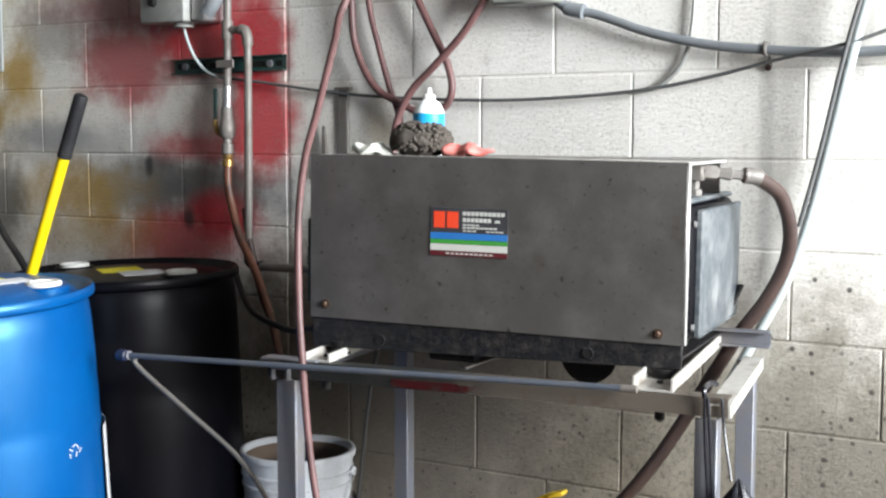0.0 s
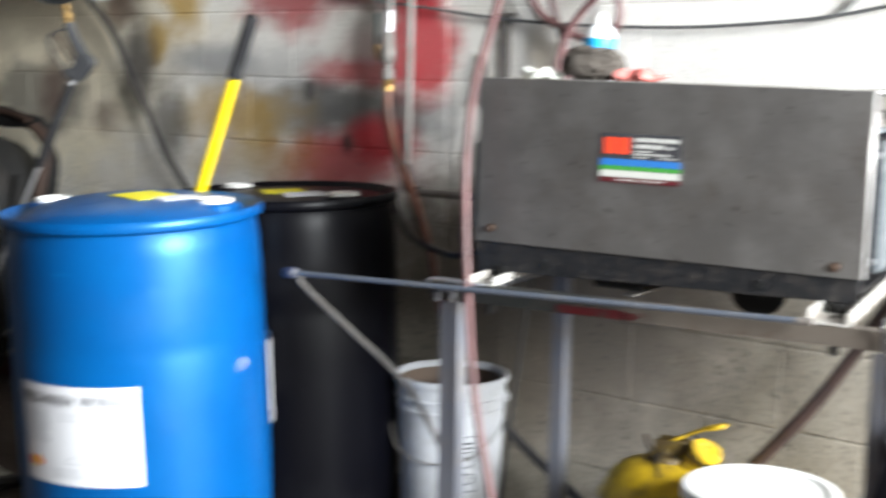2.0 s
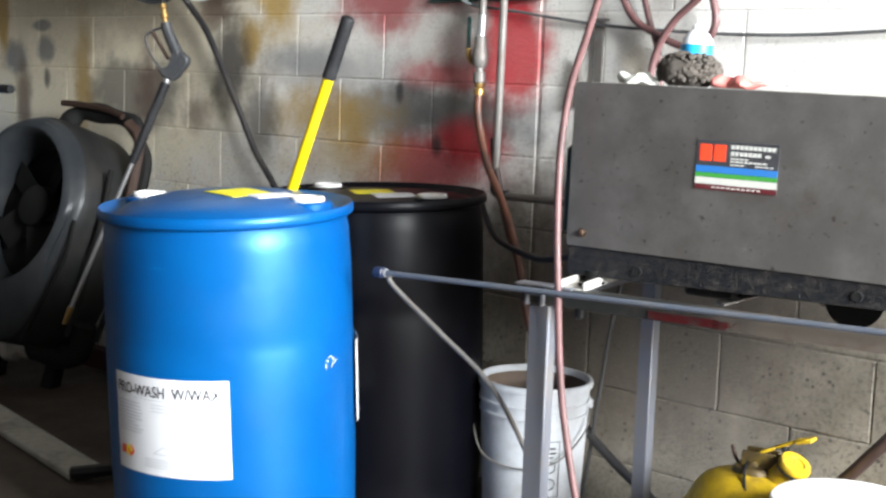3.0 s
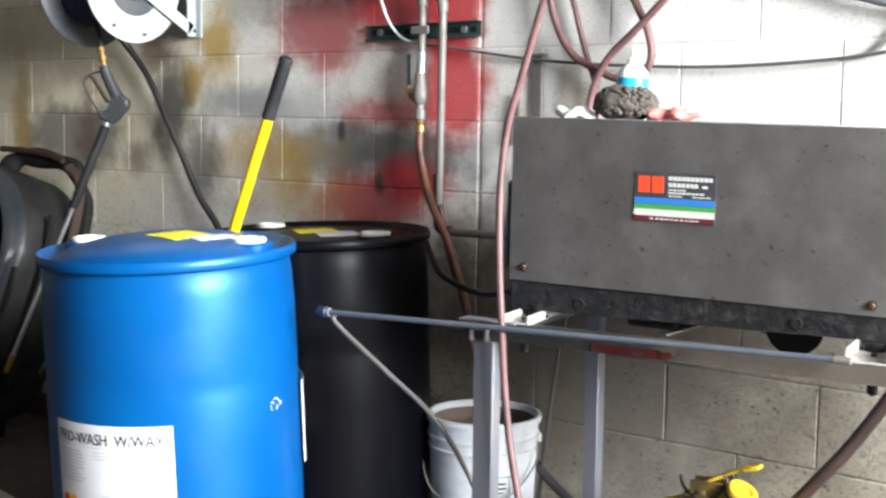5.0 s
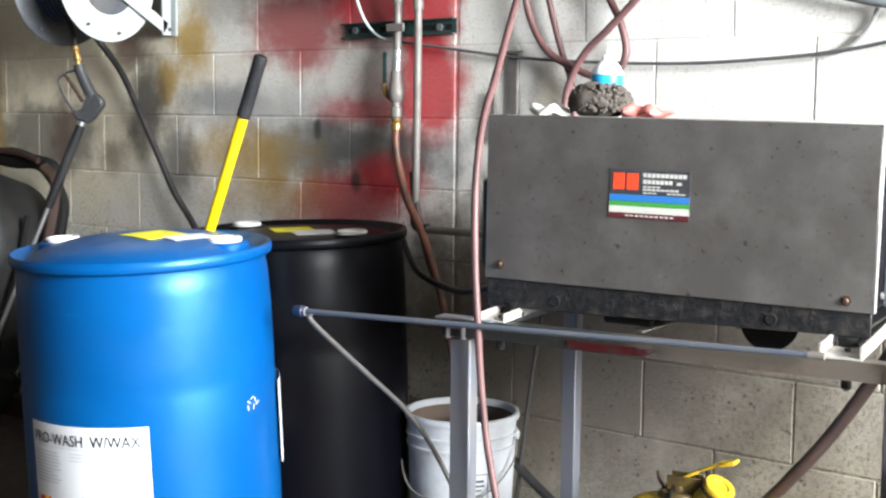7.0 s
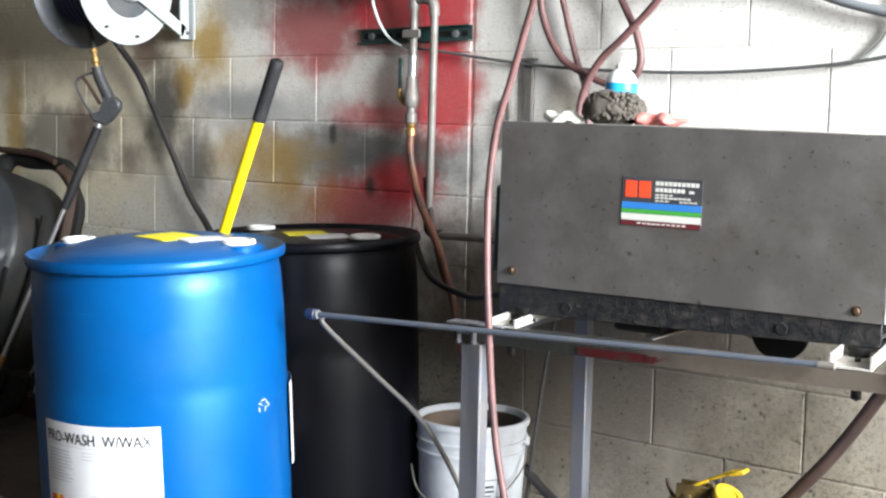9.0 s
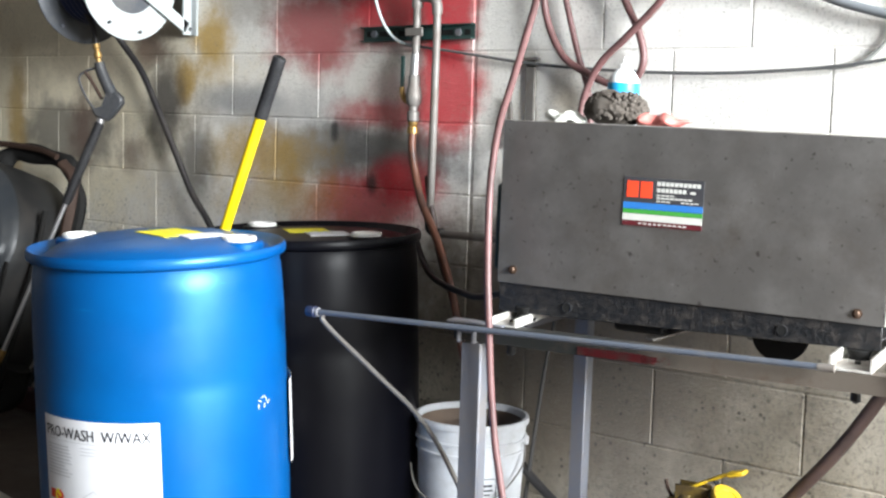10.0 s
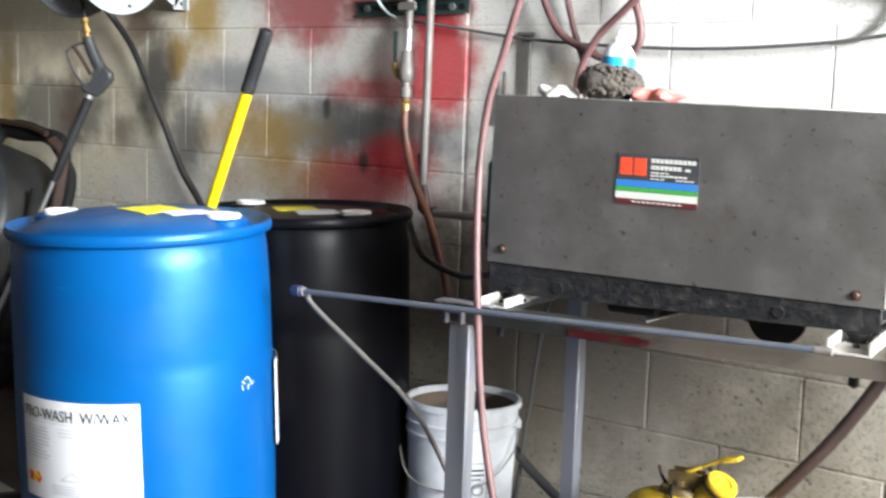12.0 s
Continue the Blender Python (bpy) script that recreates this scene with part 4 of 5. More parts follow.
hose("thick brown rubber hose curving down behind the stand", [tuple(TILTED @ Vector((0.866, 0.245, 1.160))), tuple(TILTED @ Vector((0.885, 0.257, 1.157))), (1.438, -0.24, 1.132), (1.452, -0.19, 1.105), (1.461, -0.155, 1.050), (1.455, -0.13, 0.989), (1.433, -0.12, 0.928), (1.397, -0.12, 0.864),
     (1.348, -0.12, 0.798), (1.299, -0.12, 0.718), (1.209, -0.12, 0.567), (1.142, -0.12, 0.466), (1.075, -0.12, 0.38), (0.98, -0.11, 0.27), (0.86, -0.08, 0.17), (0.74, -0.06, 0.09), (0.6, -0.06, 0.03)], 0.0155, BROWN_HOSE)
hose("dark rubber hose sagging low along the wall", [(0.12, -0.03, 0.36), (0.19, -0.04, 0.295), (0.271, -0.06, 0.231), (0.356, -0.06, 0.172), (0.43, -0.06, 0.128), (0.56, -0.07, 0.06), (0.68, -0.08, 0.02)], 0.013, BLACK_HOSE)
hose("black hose running from the barrel to the washer", [(-0.16, -0.06, 0.86), (-0.10, -0.10, 0.80), (0.0, -0.18, 0.763), (0.10, -0.25, 0.752), (0.22, -0.32, 0.748), (0.34, -0.40, 0.758), (0.50, -0.48, 0.80), (0.60, -0.53, 0.84)], 0.0085, BLACK_HOSE)
hose("thin grey rod hanging on the wall beside the bucket", [(0.33, -0.02, 0.74), (0.317, -0.03, 0.657), (0.30, -0.05, 0.5), (0.28, -0.06, 0.3), (0.25, -0.07, 0.01)], 0.006, DIM_STEEL, "thin_rod", "rod")

# water line: galvanised pipe, ball valve and amber hose
line = thing("water_line", "grey steel water pipe with a ball valve on the painted wall", "pipe")
part("drop_pipe", rod((-0.178, -0.045, 1.9), (-0.186, -0.045, 1.36), 0.0115), PIPE_GREY, line)
part("tee", lathe([(0.0155, 0), (0.0165, 0.004), (0.0165, 0.05), (0.0155, 0.054)], 18, Matrix.Translation((-0.184, -0.045, 1.50))), PIPE_GREY, line)
part("bend_pipe", tube([(-0.184, -0.045, 1.527), (-0.15, -0.045, 1.527), (-0.122, -0.045, 1.524), (-0.111, -0.045, 1.505), (-0.110, -0.045, 1.45), (-0.112, -0.045, 1.2), (-0.116, -0.045, 0.90), (-0.113, -0.045, 0.872), (-0.09, -0.045, 0.862), (0.0, -0.046, 0.861), (0.10, -0.05, 0.862), (0.3, -0.06, 0.862)], 0.0115), PIPE_GREY, line)
part("elbow", tube([(-0.135, -0.045, 1.527), (-0.119, -0.045, 1.522), (-0.111, -0.045, 1.503), (-0.110, -0.045, 1.48)], 0.0155), PIPE_GREY, line)
part("elbow", tube([(-0.115, -0.045, 0.90), (-0.113, -0.045, 0.873), (-0.09, -0.045, 0.862), (-0.07, -0.045, 0.862)], 0.0155), BLACK_STEEL, line)
part("pipe_sleeve", rod((-0.186, -0.045, 1.37), (-0.189, -0.045, 1.30), 0.0135), CHROME, line, "bright tape-wrapped pipe end")
valve = part("ball_valve", lathe([(0.014, -0.075), (0.018, -0.07), (0.018, -0.045), (0.013, -0.043), (0.013, -0.03), (0.021, -0.022), (0.024, 0), (0.021, 0.022), (0.017, 0.03), (0.017, 0.055), (0.014, 0.06)], 20, Matrix.Translation((-0.189, -0.045, 1.25))), PIPE_GREY, line, "grimy grey ball valve")
part("lever", box(-0.238, -0.222, -0.052, -0.046, 1.262, 1.365, 0.003), TEAL, valve, "dark green lever")
part("lever_stem", tube([(-0.19, -0.05, 1.235), (-0.215, -0.05, 1.237), (-0.228, -0.05, 1.255), (-0.230, -0.05, 1.275)], 0.008, 8), BRASS, valve)
part("hose_barb", lathe([(0.010, 0), (0.016, 0.003), (0.016, 0.02), (0.012, 0.024), (0.015, 0.03), (0.015, 0.05)], 16, Matrix.Translation((-0.189, -0.045, 1.14))), BRASS, valve)
part("amber_hose", tube([(-0.188, -0.045, 1.16), (-0.182, -0.055, 1.10), (-0.163, -0.06, 1.03), (-0.12, -0.08, 0.95), (-0.075, -0.09, 0.89), (-0.02, -0.11, 0.82), (0.03, -0.13, 0.74), (0.07, -0.15, 0.67), (0.11, -0.16, 0.55), (0.13, -0.12, 0.42)], 0.0115), COPPER_HOSE, line, "amber-brown hose")
part("brown_hose", tube([(-0.14, -0.03, 1.02), (-0.125, -0.04, 0.97), (-0.10, -0.05, 0.90), (-0.075, -0.06, 0.84), (-0.03, -0.08, 0.76), (0.03, -0.1, 0.68)], 0.010), BROWN_HOSE, line)

# strut bracket
strut = thing("strut_channel", "dark green slotted strut bolted to the wall", "bracket")
part("channel", channel((-0.425, -0.003, 1.430), (-0.004, -0.003, 1.434), 0.044, 0.022, 0.0035, (0, -1, 0)), TEAL, strut)
for x in (-0.38, -0.22, -0.06):
    part("slot_nut", lathe([(0, 0), (0.011, 0), (0.011, 0.006), (0, 0.007)], 6, Matrix.Translation((x, -0.007, 1.432)) @ Matrix.Rotation(radians(90), 4, "X")), GALV, strut)
# slots are flat dark boxes with the shade put into the colour
for x0, x1 in ((-0.412, -0.392), (-0.362, -0.30), (-0.285, -0.238), (-0.135, -0.082), (-0.040, -0.018)):
    part("slot", box(x0, x1, -0.0078, -0.0066, 1.424, 1.440, 0.0005), FAN_DARK, strut, "dark oblong slot")
part("pipe_clip", box(-0.215, -0.150, -0.062, -0.056, 1.42, 1.444, 0.002), PIPE_GREY, strut)
part("clip_bolt", lathe([(0, 0), (0.014, 0), (0.013, 0.004), (0, 0.005)], 14, Matrix.Translation((-0.214, -0.03, 1.432)) @ Matrix.Rotation(radians(90), 4, "X")), GALV, strut)

jbox = thing("junction_box", "grey cast metal switch box mounted on the wall", "electrical box")
part("box_body", box(-0.455, -0.285, -0.115, -0.002, 1.552, 1.80, 0.008, segments=2), BOX_GREY, jbox)
part("box_side", box(-0.282, -0.225, -0.09, -0.002, 1.552, 1.80, 0.006), CHROME, jbox)
part("hub", lathe([(0, 0), (0.028, 0), (0.030, 0.006), (0.024, 0.014), (0, 0.014)], 18, Matrix.Translation((-0.335, -0.06, 1.540))), BOX_GREY, jbox)
part("knob", lathe([(0, 0), (0.014, 0), (0.012, 0.014), (0, 0.015)], 16, Matrix.Translation((-0.40, -0.115, 1.61)) @ Matrix.Rotation(radians(90), 4, "X")), FAN_DARK, jbox)
part("lead", tube([(-0.335, -0.06, 1.545), (-0.33, -0.055, 1.51), (-0.305, -0.05, 1.455), (-0.27, -0.04, 1.415), (-0.22, -0.03, 1.395), (-0.19, -0.02, 1.392)], 0.0045, 8), PALE_PIPE, jbox, "pale thin lead")
part("coiled_flex", tube([(-0.24, -0.07, 1.575), (-0.215, -0.07, 1.60), (-0.20, -0.06, 1.64), (-0.205, -0.06, 1.70)], 0.022, 10), CONDUIT, jbox)

hose("thin black cable strung along the wall", [(-0.19, -0.02, 1.392), (-0.08, -0.02, 1.379), (0.2, -0.02, 1.343), (0.45, -0.02, 1.325), (0.68, -0.02, 1.318), (0.87, -0.02, 1.322), (1.08, -0.02, 1.337), (1.25, -0.025, 1.365), (1.40, -0.045, 1.396), (1.52, -0.075, 1.415), (1.62, -0.06, 1.445), (1.9, -0.03, 1.55)], 0.0042, CABLE, "cable", "cable")
strap = thing("hanger_strap", "dark flat steel hanger strap on the wall", "bracket")
part("strap", box(0.180, 0.208, -0.012, -0.003, 1.12, 1.358, 0.001), PIPE_GREY, strap)
part("tab", box(0.172, 0.222, -0.022, -0.003, 1.352, 1.360, 0.001), PIPE_GREY, strap)
part("wedge_clip", tube([(0.137, -0.018, 1.12), (0.137, -0.018, 1.20), (0.134, -0.018, 1.257)], lambda s: 0.013 - 0.008 * s, 4, False), PIPE_GREY, strap)

# conduit on the upper wall
cond = thing("conduit", "grey flexible conduit from a wall box, drooping along the wall", "conduit")
part("box_end", box(0.70, 0.875, -0.09, -0.002, 1.545, 1.75, 0.006), BOX_GREY, cond)
part("gland", tube([(0.855, -0.04, 1.553), (0.885, -0.04, 1.532), (0.925, -0.04, 1.522)], lambda s: 0.014 if s < 0.4 else 0.018, 14), CONDUIT, cond)
part("tube", tube([(0.90, -0.035, 1.527), (0.96, -0.03, 1.513), (1.08, -0.03, 1.470), (1.22, -0.03, 1.436), (1.36, -0.03, 1.418), (1.50, -0.03, 1.408), (1.62, -0.03, 1.408), (1.80, -0.03, 1.425), (2.1, -0.03, 1.5)], 0.0112, 14), CONDUIT, cond)
part("clamp", tube([(1.362, -0.004, 1.433), (1.363, -0.030, 1.4325), (1.364, -0.043, 1.4205), (1.364, -0.034, 1.407), (1.366, -0.006, 1.400), (1.367, -0.004, 1.380)], 0.0045, 8), PIPE_GREY, cond)
part("clamp_screw", lathe([(0, 0), (0.008, 0), (0.007, 0.004), (0, 0.005)], 10, Matrix.Translation((1.362, -0.006, 1.380)) @ Matrix.Rotation(radians(90), 4, "X")), RUST, cond)
hose("pale blue-grey pipe sloping down the wall behind the washer", [(1.686, -0.065, 1.860), (1.626, -0.065, 1.620), (1.588, -0.065, 1.515), (1.551, -0.060, 1.370), (1.511, -0.050, 1.200), (1.468, -0.045, 1.032), (1.421, -0.045, 0.900), (1.366, -0.045, 0.790), (1.296, -0.045, 0.660)], 0.0115, PALE_PIPE, "sloping_pipe", "pipe")
# dark line down the sloping pipe's left edge, built as a tube
hose("thin dark tube along the left edge of the sloping pipe", [(1.681, -0.085, 1.860), (1.618, -0.085, 1.620), (1.579, -0.085, 1.515), (1.540, -0.080, 1.370), (1.500, -0.070, 1.200), (1.456, -0.065, 1.032)], 0.005, CABLE, "cable", "cable")

# faint grey arc on the wall, built as a thin tube
hose("thin grey tube built for a faint drooping arc on the wall", [(1.20, -0.012, 1.85), (1.192, -0.012, 1.65), (1.190, -0.012, 1.55), (1.183, -0.012, 1.46), (1.165, -0.012, 1.40), (1.13, -0.012, 1.36), (1.09, -0.014, 1.338), (1.03, -0.016, 1.331)], 0.0055, BOX_GREY, "cable", "cable")

# ---- hose reel, gun and lance ----
reel = thing("hose_reel", "white and black hose reel mounted on the wall", "hose reel")
RX = Matrix.Rotation(radians(90), 4, "Y")
RC = Vector((0, -0.25, 1.596))


def flange(x, r, material, label):
    return part("flange", lathe([(0.03, 0.0), (r * 0.72, 0.0), (r * 0.76, -0.008), (r * 0.97, -0.008), (r, -0.004), (r, 0.0), (r * 0.97, 0.004), (r * 0.74, 0.0035), (r * 0.70, 0.005), (0.03, 0.005)], 64, Matrix.Translation(RC + Vector((x, 0, 0))) @ RX), material, reel, label)


near = flange(-1.235, 0.186, REEL_WHITE, "white enamelled flange")
far = flange(-1.475, 0.194, REEL_DARK, "dark enamelled flange")
for owner, x, r, material in ((near, -1.220, 0.16, REEL_DARK), (far, -1.468, 0.170, GALV)):
    for i in range(8):
        a = i * math.pi / 4 + 0.2
        part("rivet", lathe([(0, 0), (0.006, 0), (0.005, 0.004), (0, 0.005)], 8, Matrix.Translation(RC + Vector((x, r * math.cos(a), r * math.sin(a)))) @ RX), material, owner)
part("drum_core", lathe([(0.10, 0), (0.10, 0.242)], 40, Matrix.Translation(RC + Vector((-1.471, 0, 0))) @ RX), REEL_DARK, reel)
for i in range(9):
    ring = [(-1.45 + i * 0.025, RC.y + 0.118 * math.cos(a), RC.z + 0.118 * math.sin(a)) for a in (2 * math.pi * j / 24 for j in range(25))]
    part("hose_turn", tube(ring, 0.012, 8, False), BLUE_HOSE, reel)
bm = bmesh.new()
bar((-1.215, RC.y, RC.z), (-1.215, -0.03, 1.465), 0.040, 0.008, (1, 0, 0), bm=bm)
bar((-1.215, RC.y, RC.z), (-1.215, -0.03, 1.80), 0.040, 0.008, (1, 0, 0), bm=bm)
bar((-1.215, -0.030, 1.442), (-1.215, -0.030, 1.82), 0.036, 0.008, (1, 0, 0), bm=bm)
part("side_arm", bm, REEL_WHITE, reel, "white triangular side arm")
part("hub", lathe([(0, 0), (0.05, 0), (0.045, 0.03), (0.02, 0.035), (0, 0.035)], 24, Matrix.Translation(RC + Vector((-1.220, 0, 0))) @ RX), REEL_WHITE, reel)
part("wall_plate", box(-1.232, -1.188, -0.012, -0.001, 1.440, 1.82, 0.003), REEL_WHITE, reel)
part("arm_bolt", lathe([(0, 0), (0.007, 0), (0.006, 0.005), (0, 0.006)], 8, Matrix.Translation((-1.211, -0.02, 1.462)) @ RX), REEL_DARK, reel)
part("axle", rod(RC + Vector((-1.52, 0, 0)), RC + Vector((-1.17, 0, 0)), 0.014), GALV, reel)
hose("black hose running from the reel down the wall behind the barrels", [(-1.46, -0.20, 1.50), (-1.53, -0.10, 1.46), (-1.53, -0.05, 1.41), (-1.445, -0.04, 1.32), (-1.345, -0.04, 1.177), (-1.255, -0.04, 1.04), (-1.172, -0.04, 0.913), (-1.07, -0.04, 0.80), (-0.98, -0.05, 0.66), (-0.9, -0.07, 0.4), (-0.8, -0.1, 0.05)], 0.0115, BLACK_HOSE)

G0 = Vector((-1.330, -0.30, 1.332))
gun = thing("spray_gun", "dark grey spray gun with a long lance hanging by its hose", "spray gun")
part("feed_hose", tube([(-1.39, -0.36, 1.60), (-1.380, -0.33, 1.52), (-1.362, -0.30, 1.45), (-1.342, -0.30, 1.38)], 0.0085), BLACK_HOSE, gun)
part("coupling", tube([(-1.347, -0.30, 1.395), (-1.341, -0.30, 1.375), (-1.336, -0.30, 1.355), (-1.330, -0.30, 1.330)], lambda s: 0.013 if s < 0.25 or 0.45 < s < 0.75 else 0.009, 10), BRASS, gun, "brass coupling")
G1 = Vector((-1.545, -0.55, 0.322))
E1, E2, E3 = Vector((0.834, 0.552, 0)), Vector((0, 0, 1)), Vector((0.552, -0.834, 0))


def at_gun(x, z, y=0.0):
    return G0 + E1 * x + E2 * z + E3 * y


part("handle", tube([at_gun(0, 0.005), at_gun(0.006, -0.02), at_gun(0.026, -0.065), at_gun(0.046, -0.105)], lambda s: 0.017 + 0.004 * s, 12), GUN, gun)
bm = bmesh.new()
outline = [(0.028, -0.09), (0.060, -0.088), (0.082, -0.108), (0.083, -0.128), (0.050, -0.170), (0.030, -0.186), (-0.008, -0.172), (-0.022, -0.150), (0.012, -0.138)]
rings = [[bm.verts.new(at_gun(x * k + 0.03 * (1 - k), z * k - 0.135 * (1 - k), y)) for x, z in outline] for y, k in ((-0.019, 0.88), (-0.013, 1.0), (0.013, 1.0), (0.019, 0.88))]
for a, b in zip(rings, rings[1:]):
    for i in range(len(outline)):
        j = (i + 1) % len(outline)
        bm.faces.new((a[i], a[j], b[j], b[i]))
bm.faces.new(rings[0][::-1])
bm.faces.new(rings[-1])
bmesh.ops.recalc_face_normals(bm, faces=bm.faces[:])
part("gun_body", bm, GUN, gun)
part("trigger_guard", tube([at_gun(-0.004, -0.012), at_gun(-0.035, -0.020), at_gun(-0.062, -0.036), at_gun(-0.068, -0.055), at_gun(-0.055, -0.09), at_gun(-0.035, -0.125), at_gun(-0.012, -0.152)], 0.0045, 8), GUN, gun)
part("trigger", tube([at_gun(-0.048, -0.026), at_gun(-0.030, -0.05), at_gun(-0.008, -0.085), at_gun(0.010, -0.115)], 0.006, 8), RUST, gun, "reddish brown trigger")
L0 = at_gun(0.008, -0.180)
part("lance_collar", rod(at_gun(0.010, -0.172), L0.lerp(G1, 0.02), 0.0125), CHROME, gun)
sleeve = part("lance_sleeve", rod(L0.lerp(G1, 0.015), L0.lerp(G1, 0.34), 0.0135), GRIP, gun, "ribbed black foam sleeve")
for i in range(26):
    a, b = L0.lerp(G1, 0.022 + i * 0.0118), L0.lerp(G1, 0.028 + i * 0.0118)
    part("sleeve_rib", rod(a, b, 0.0172, 12), GRIP, sleeve)
part("lance", rod(L0.lerp(G1, 0.33), L0.lerp(G1, 0.94), 0.0075), CHROME, gun, "bright steel lance")
part("nozzle", tube([L0.lerp(G1, 0.93), L0.lerp(G1, 0.96), L0.lerp(G1, 1.0)], lambda s: 0.012 - 0.004 * s, 8, False), BRASS, gun, "brass nozzle")

# ---- shop fan, leaning back against the wall ----
fan = thing("shop_fan", "dusty black plastic floor fan with a round mouth, tilted back", "fan", pose(-2.03, -0.45, 0.70, -19, 0, 9))


def loft(sections, close=(False, False)):
    bm = bmesh.new()
    rings = [[bm.verts.new(p) for p in s] for s in sections]
    n = len(rings[0])
    for a, b in zip(rings, rings[1:]):
        for i in range(n):
            j = (i + 1) % n
            bm.faces.new((a[i], a[j], b[j], b[i]))
    if close[0]:
        bm.faces.new(rings[0][::-1])
    if close[1]:
        bm.faces.new(rings[-1])
    bmesh.ops.recalc_face_normals(bm, faces=bm.faces[:])
    return bm


def shell(y, r, low, foot):
    """Round above, drawn down below into a narrower, nearly square foot."""
    pts = []
    for i in range(64):
        a = 2 * math.pi * i / 64
        c, q = math.cos(a), math.sin(a)
        if q >= 0:
            pts.append((r * c, y, r * q))
        else:
            k = abs(q) ** 0.55
            side = math.copysign(min(1, abs(c) ** 0.34), c)
            pts.append((side * (r + (foot - r) * k ** 1.6), y, -low * abs(q) ** 0.8))
    return pts


def ring(y, r, drop=-0.022):
    return [(r * math.cos(a), y, r * 1.10 * math.sin(a) + drop) for a in (2 * math.pi * i / 64 for i in range(64))]


part("housing", loft([shell(0.035, 0.318, 0.505, 0.20), shell(0.06, 0.33, 0.515, 0.215), shell(0.18, 0.335, 0.515, 0.24), shell(0.30, 0.335, 0.51, 0.24), shell(0.33, 0.31, 0.50, 0.22)], (False, True)), DIM_FAN, fan, "sooty black housing")
mouth = part("face_panel", loft([ring(0.16, 0.238), ring(0.02, 0.252), ring(-0.008, 0.258), ring(-0.016, 0.265), ring(-0.014, 0.276), ring(-0.002, 0.292), shell(0.012, 0.300, 0.47, 0.175), shell(0.020, 0.312, 0.495, 0.19), shell(0.036, 0.320, 0.507, 0.205)]), FAN_GREY, fan, "dusty grey face round the mouth")
part("face_groove", tube([(0.315, 0.02, -0.05), (0.318, 0.016, -0.18), (0.27, 0.016, -0.33), (0.21, 0.02, -0.50)], 0.007, 8), FAN_DARK, mouth)
part("face_badge", box(-0.10, -0.03, 0.008, 0.016, -0.40, -0.375, 0.003), GREY_INK, mouth, "small worn grey badge")
# throat, hub and blades near black, the mouth's inner shade in their colour
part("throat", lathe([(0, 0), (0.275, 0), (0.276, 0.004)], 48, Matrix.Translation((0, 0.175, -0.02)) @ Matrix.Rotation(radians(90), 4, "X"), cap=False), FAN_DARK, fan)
part("motor_hub", lathe([(0, 0), (0.07, 0), (0.08, 0.02), (0.075, 0.07), (0.03, 0.085), (0, 0.085)], 24, Matrix.Translation((0, 0.16, 0)) @ Matrix.Rotation(radians(90), 4, "X")), FAN_DARK, fan)
for i in range(5):
    bm = sheet(0.06, 0.215, -0.05, 0.05, 0, 0.004, 6)
    for v in bm.verts:
        v.co.y += 0.13 + v.co.z * 0.4
    bm.transform(Matrix.Rotation(i * 2 * math.pi / 5, 4, "Y"))
    part("blade", bm, FAN_DARK, fan)
part("side_rib", tube([(0.345, 0.10, 0.16), (0.357, 0.10, 0.0), (0.355, 0.10, -0.25), (0.335, 0.10, -0.45)], 0.010, 8), FAN_DARK, fan)
part("side_rib", tube([(0.345, 0.24, 0.16), (0.355, 0.24, 0.0), (0.355, 0.24, -0.25), (0.335, 0.24, -0.45)], 0.010, 8), FAN_DARK, fan)
part("carry_handle", tube([(-0.02, 0.16, 0.33), (0.02, 0.17, 0.375), (0.08, 0.18, 0.392), (0.20, 0.19, 0.385), (0.29, 0.20, 0.362), (0.34, 0.21, 0.30)], lambda s: 0.034 + 0.006 * math.sin(s * 17), 12, squash=0.75), FAN_DARK, fan, "black carry handle")
part("top_bracket", tube([(-0.02, 0.12, 0.405), (0.07, 0.13, 0.405), (0.20, 0.14, 0.395), (0.28, 0.15, 0.375)], 0.012, 8), RUST, fan, "rusty bracket")
part("corner_strap", tube([(0.30, 0.16, 0.36), (0.36, 0.18, 0.30), (0.375, 0.19, 0.12), (0.37, 0.19, -0.05)], 0.020, 8, squash=0.5), RUST, fan, "rusty corner strap")
part("corner_post", tube([(0.345, 0.20, 0.30), (0.385, 0.22, 0.2), (0.385, 0.22, -0.1)], 0.022, 8), FAN_DARK, fan)
for x in (-0.21, 0.10):
    part("foot", box(x - 0.03, x + 0.03, 0.27, 0.325, -0.72, -0.48, 0.008), FAN_DARK, fan)

drain = thing("drain_pipe", "bright steel pipe end on a black elbow lying on the floor", "pipe")
part("pipe_end", tube([(-1.955, -0.425, 0.158), (-2.025, -0.448, 0.149), (-2.03, -0.450, 0.148), (-2.062, -0.460, 0.144)], lambda s: 0.046 if s < 0.4 else 0.052, 24, False), BARE, drain, "bright steel pipe end")
# dark disc that paints the shade inside the pipe's open end
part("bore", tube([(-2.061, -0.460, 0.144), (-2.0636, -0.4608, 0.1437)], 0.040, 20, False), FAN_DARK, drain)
part("black_elbow", tube([(-1.97, -0.430, 0.155), (-1.92, -0.41, 0.145), (-1.86, -0.37, 0.125), (-1.77, -0.35, 0.16), (-1.74, -0.34, 0.26)], 0.042, 14), FAN_DARK, drain)
red_strip = part("red_board", box(-2.34, -1.70, -0.085, -0.035, 0.0, 0.085, 0.004), RED_PAINT)
tagged(red_strip, "red painted board lying on the floor by the wall", "board")

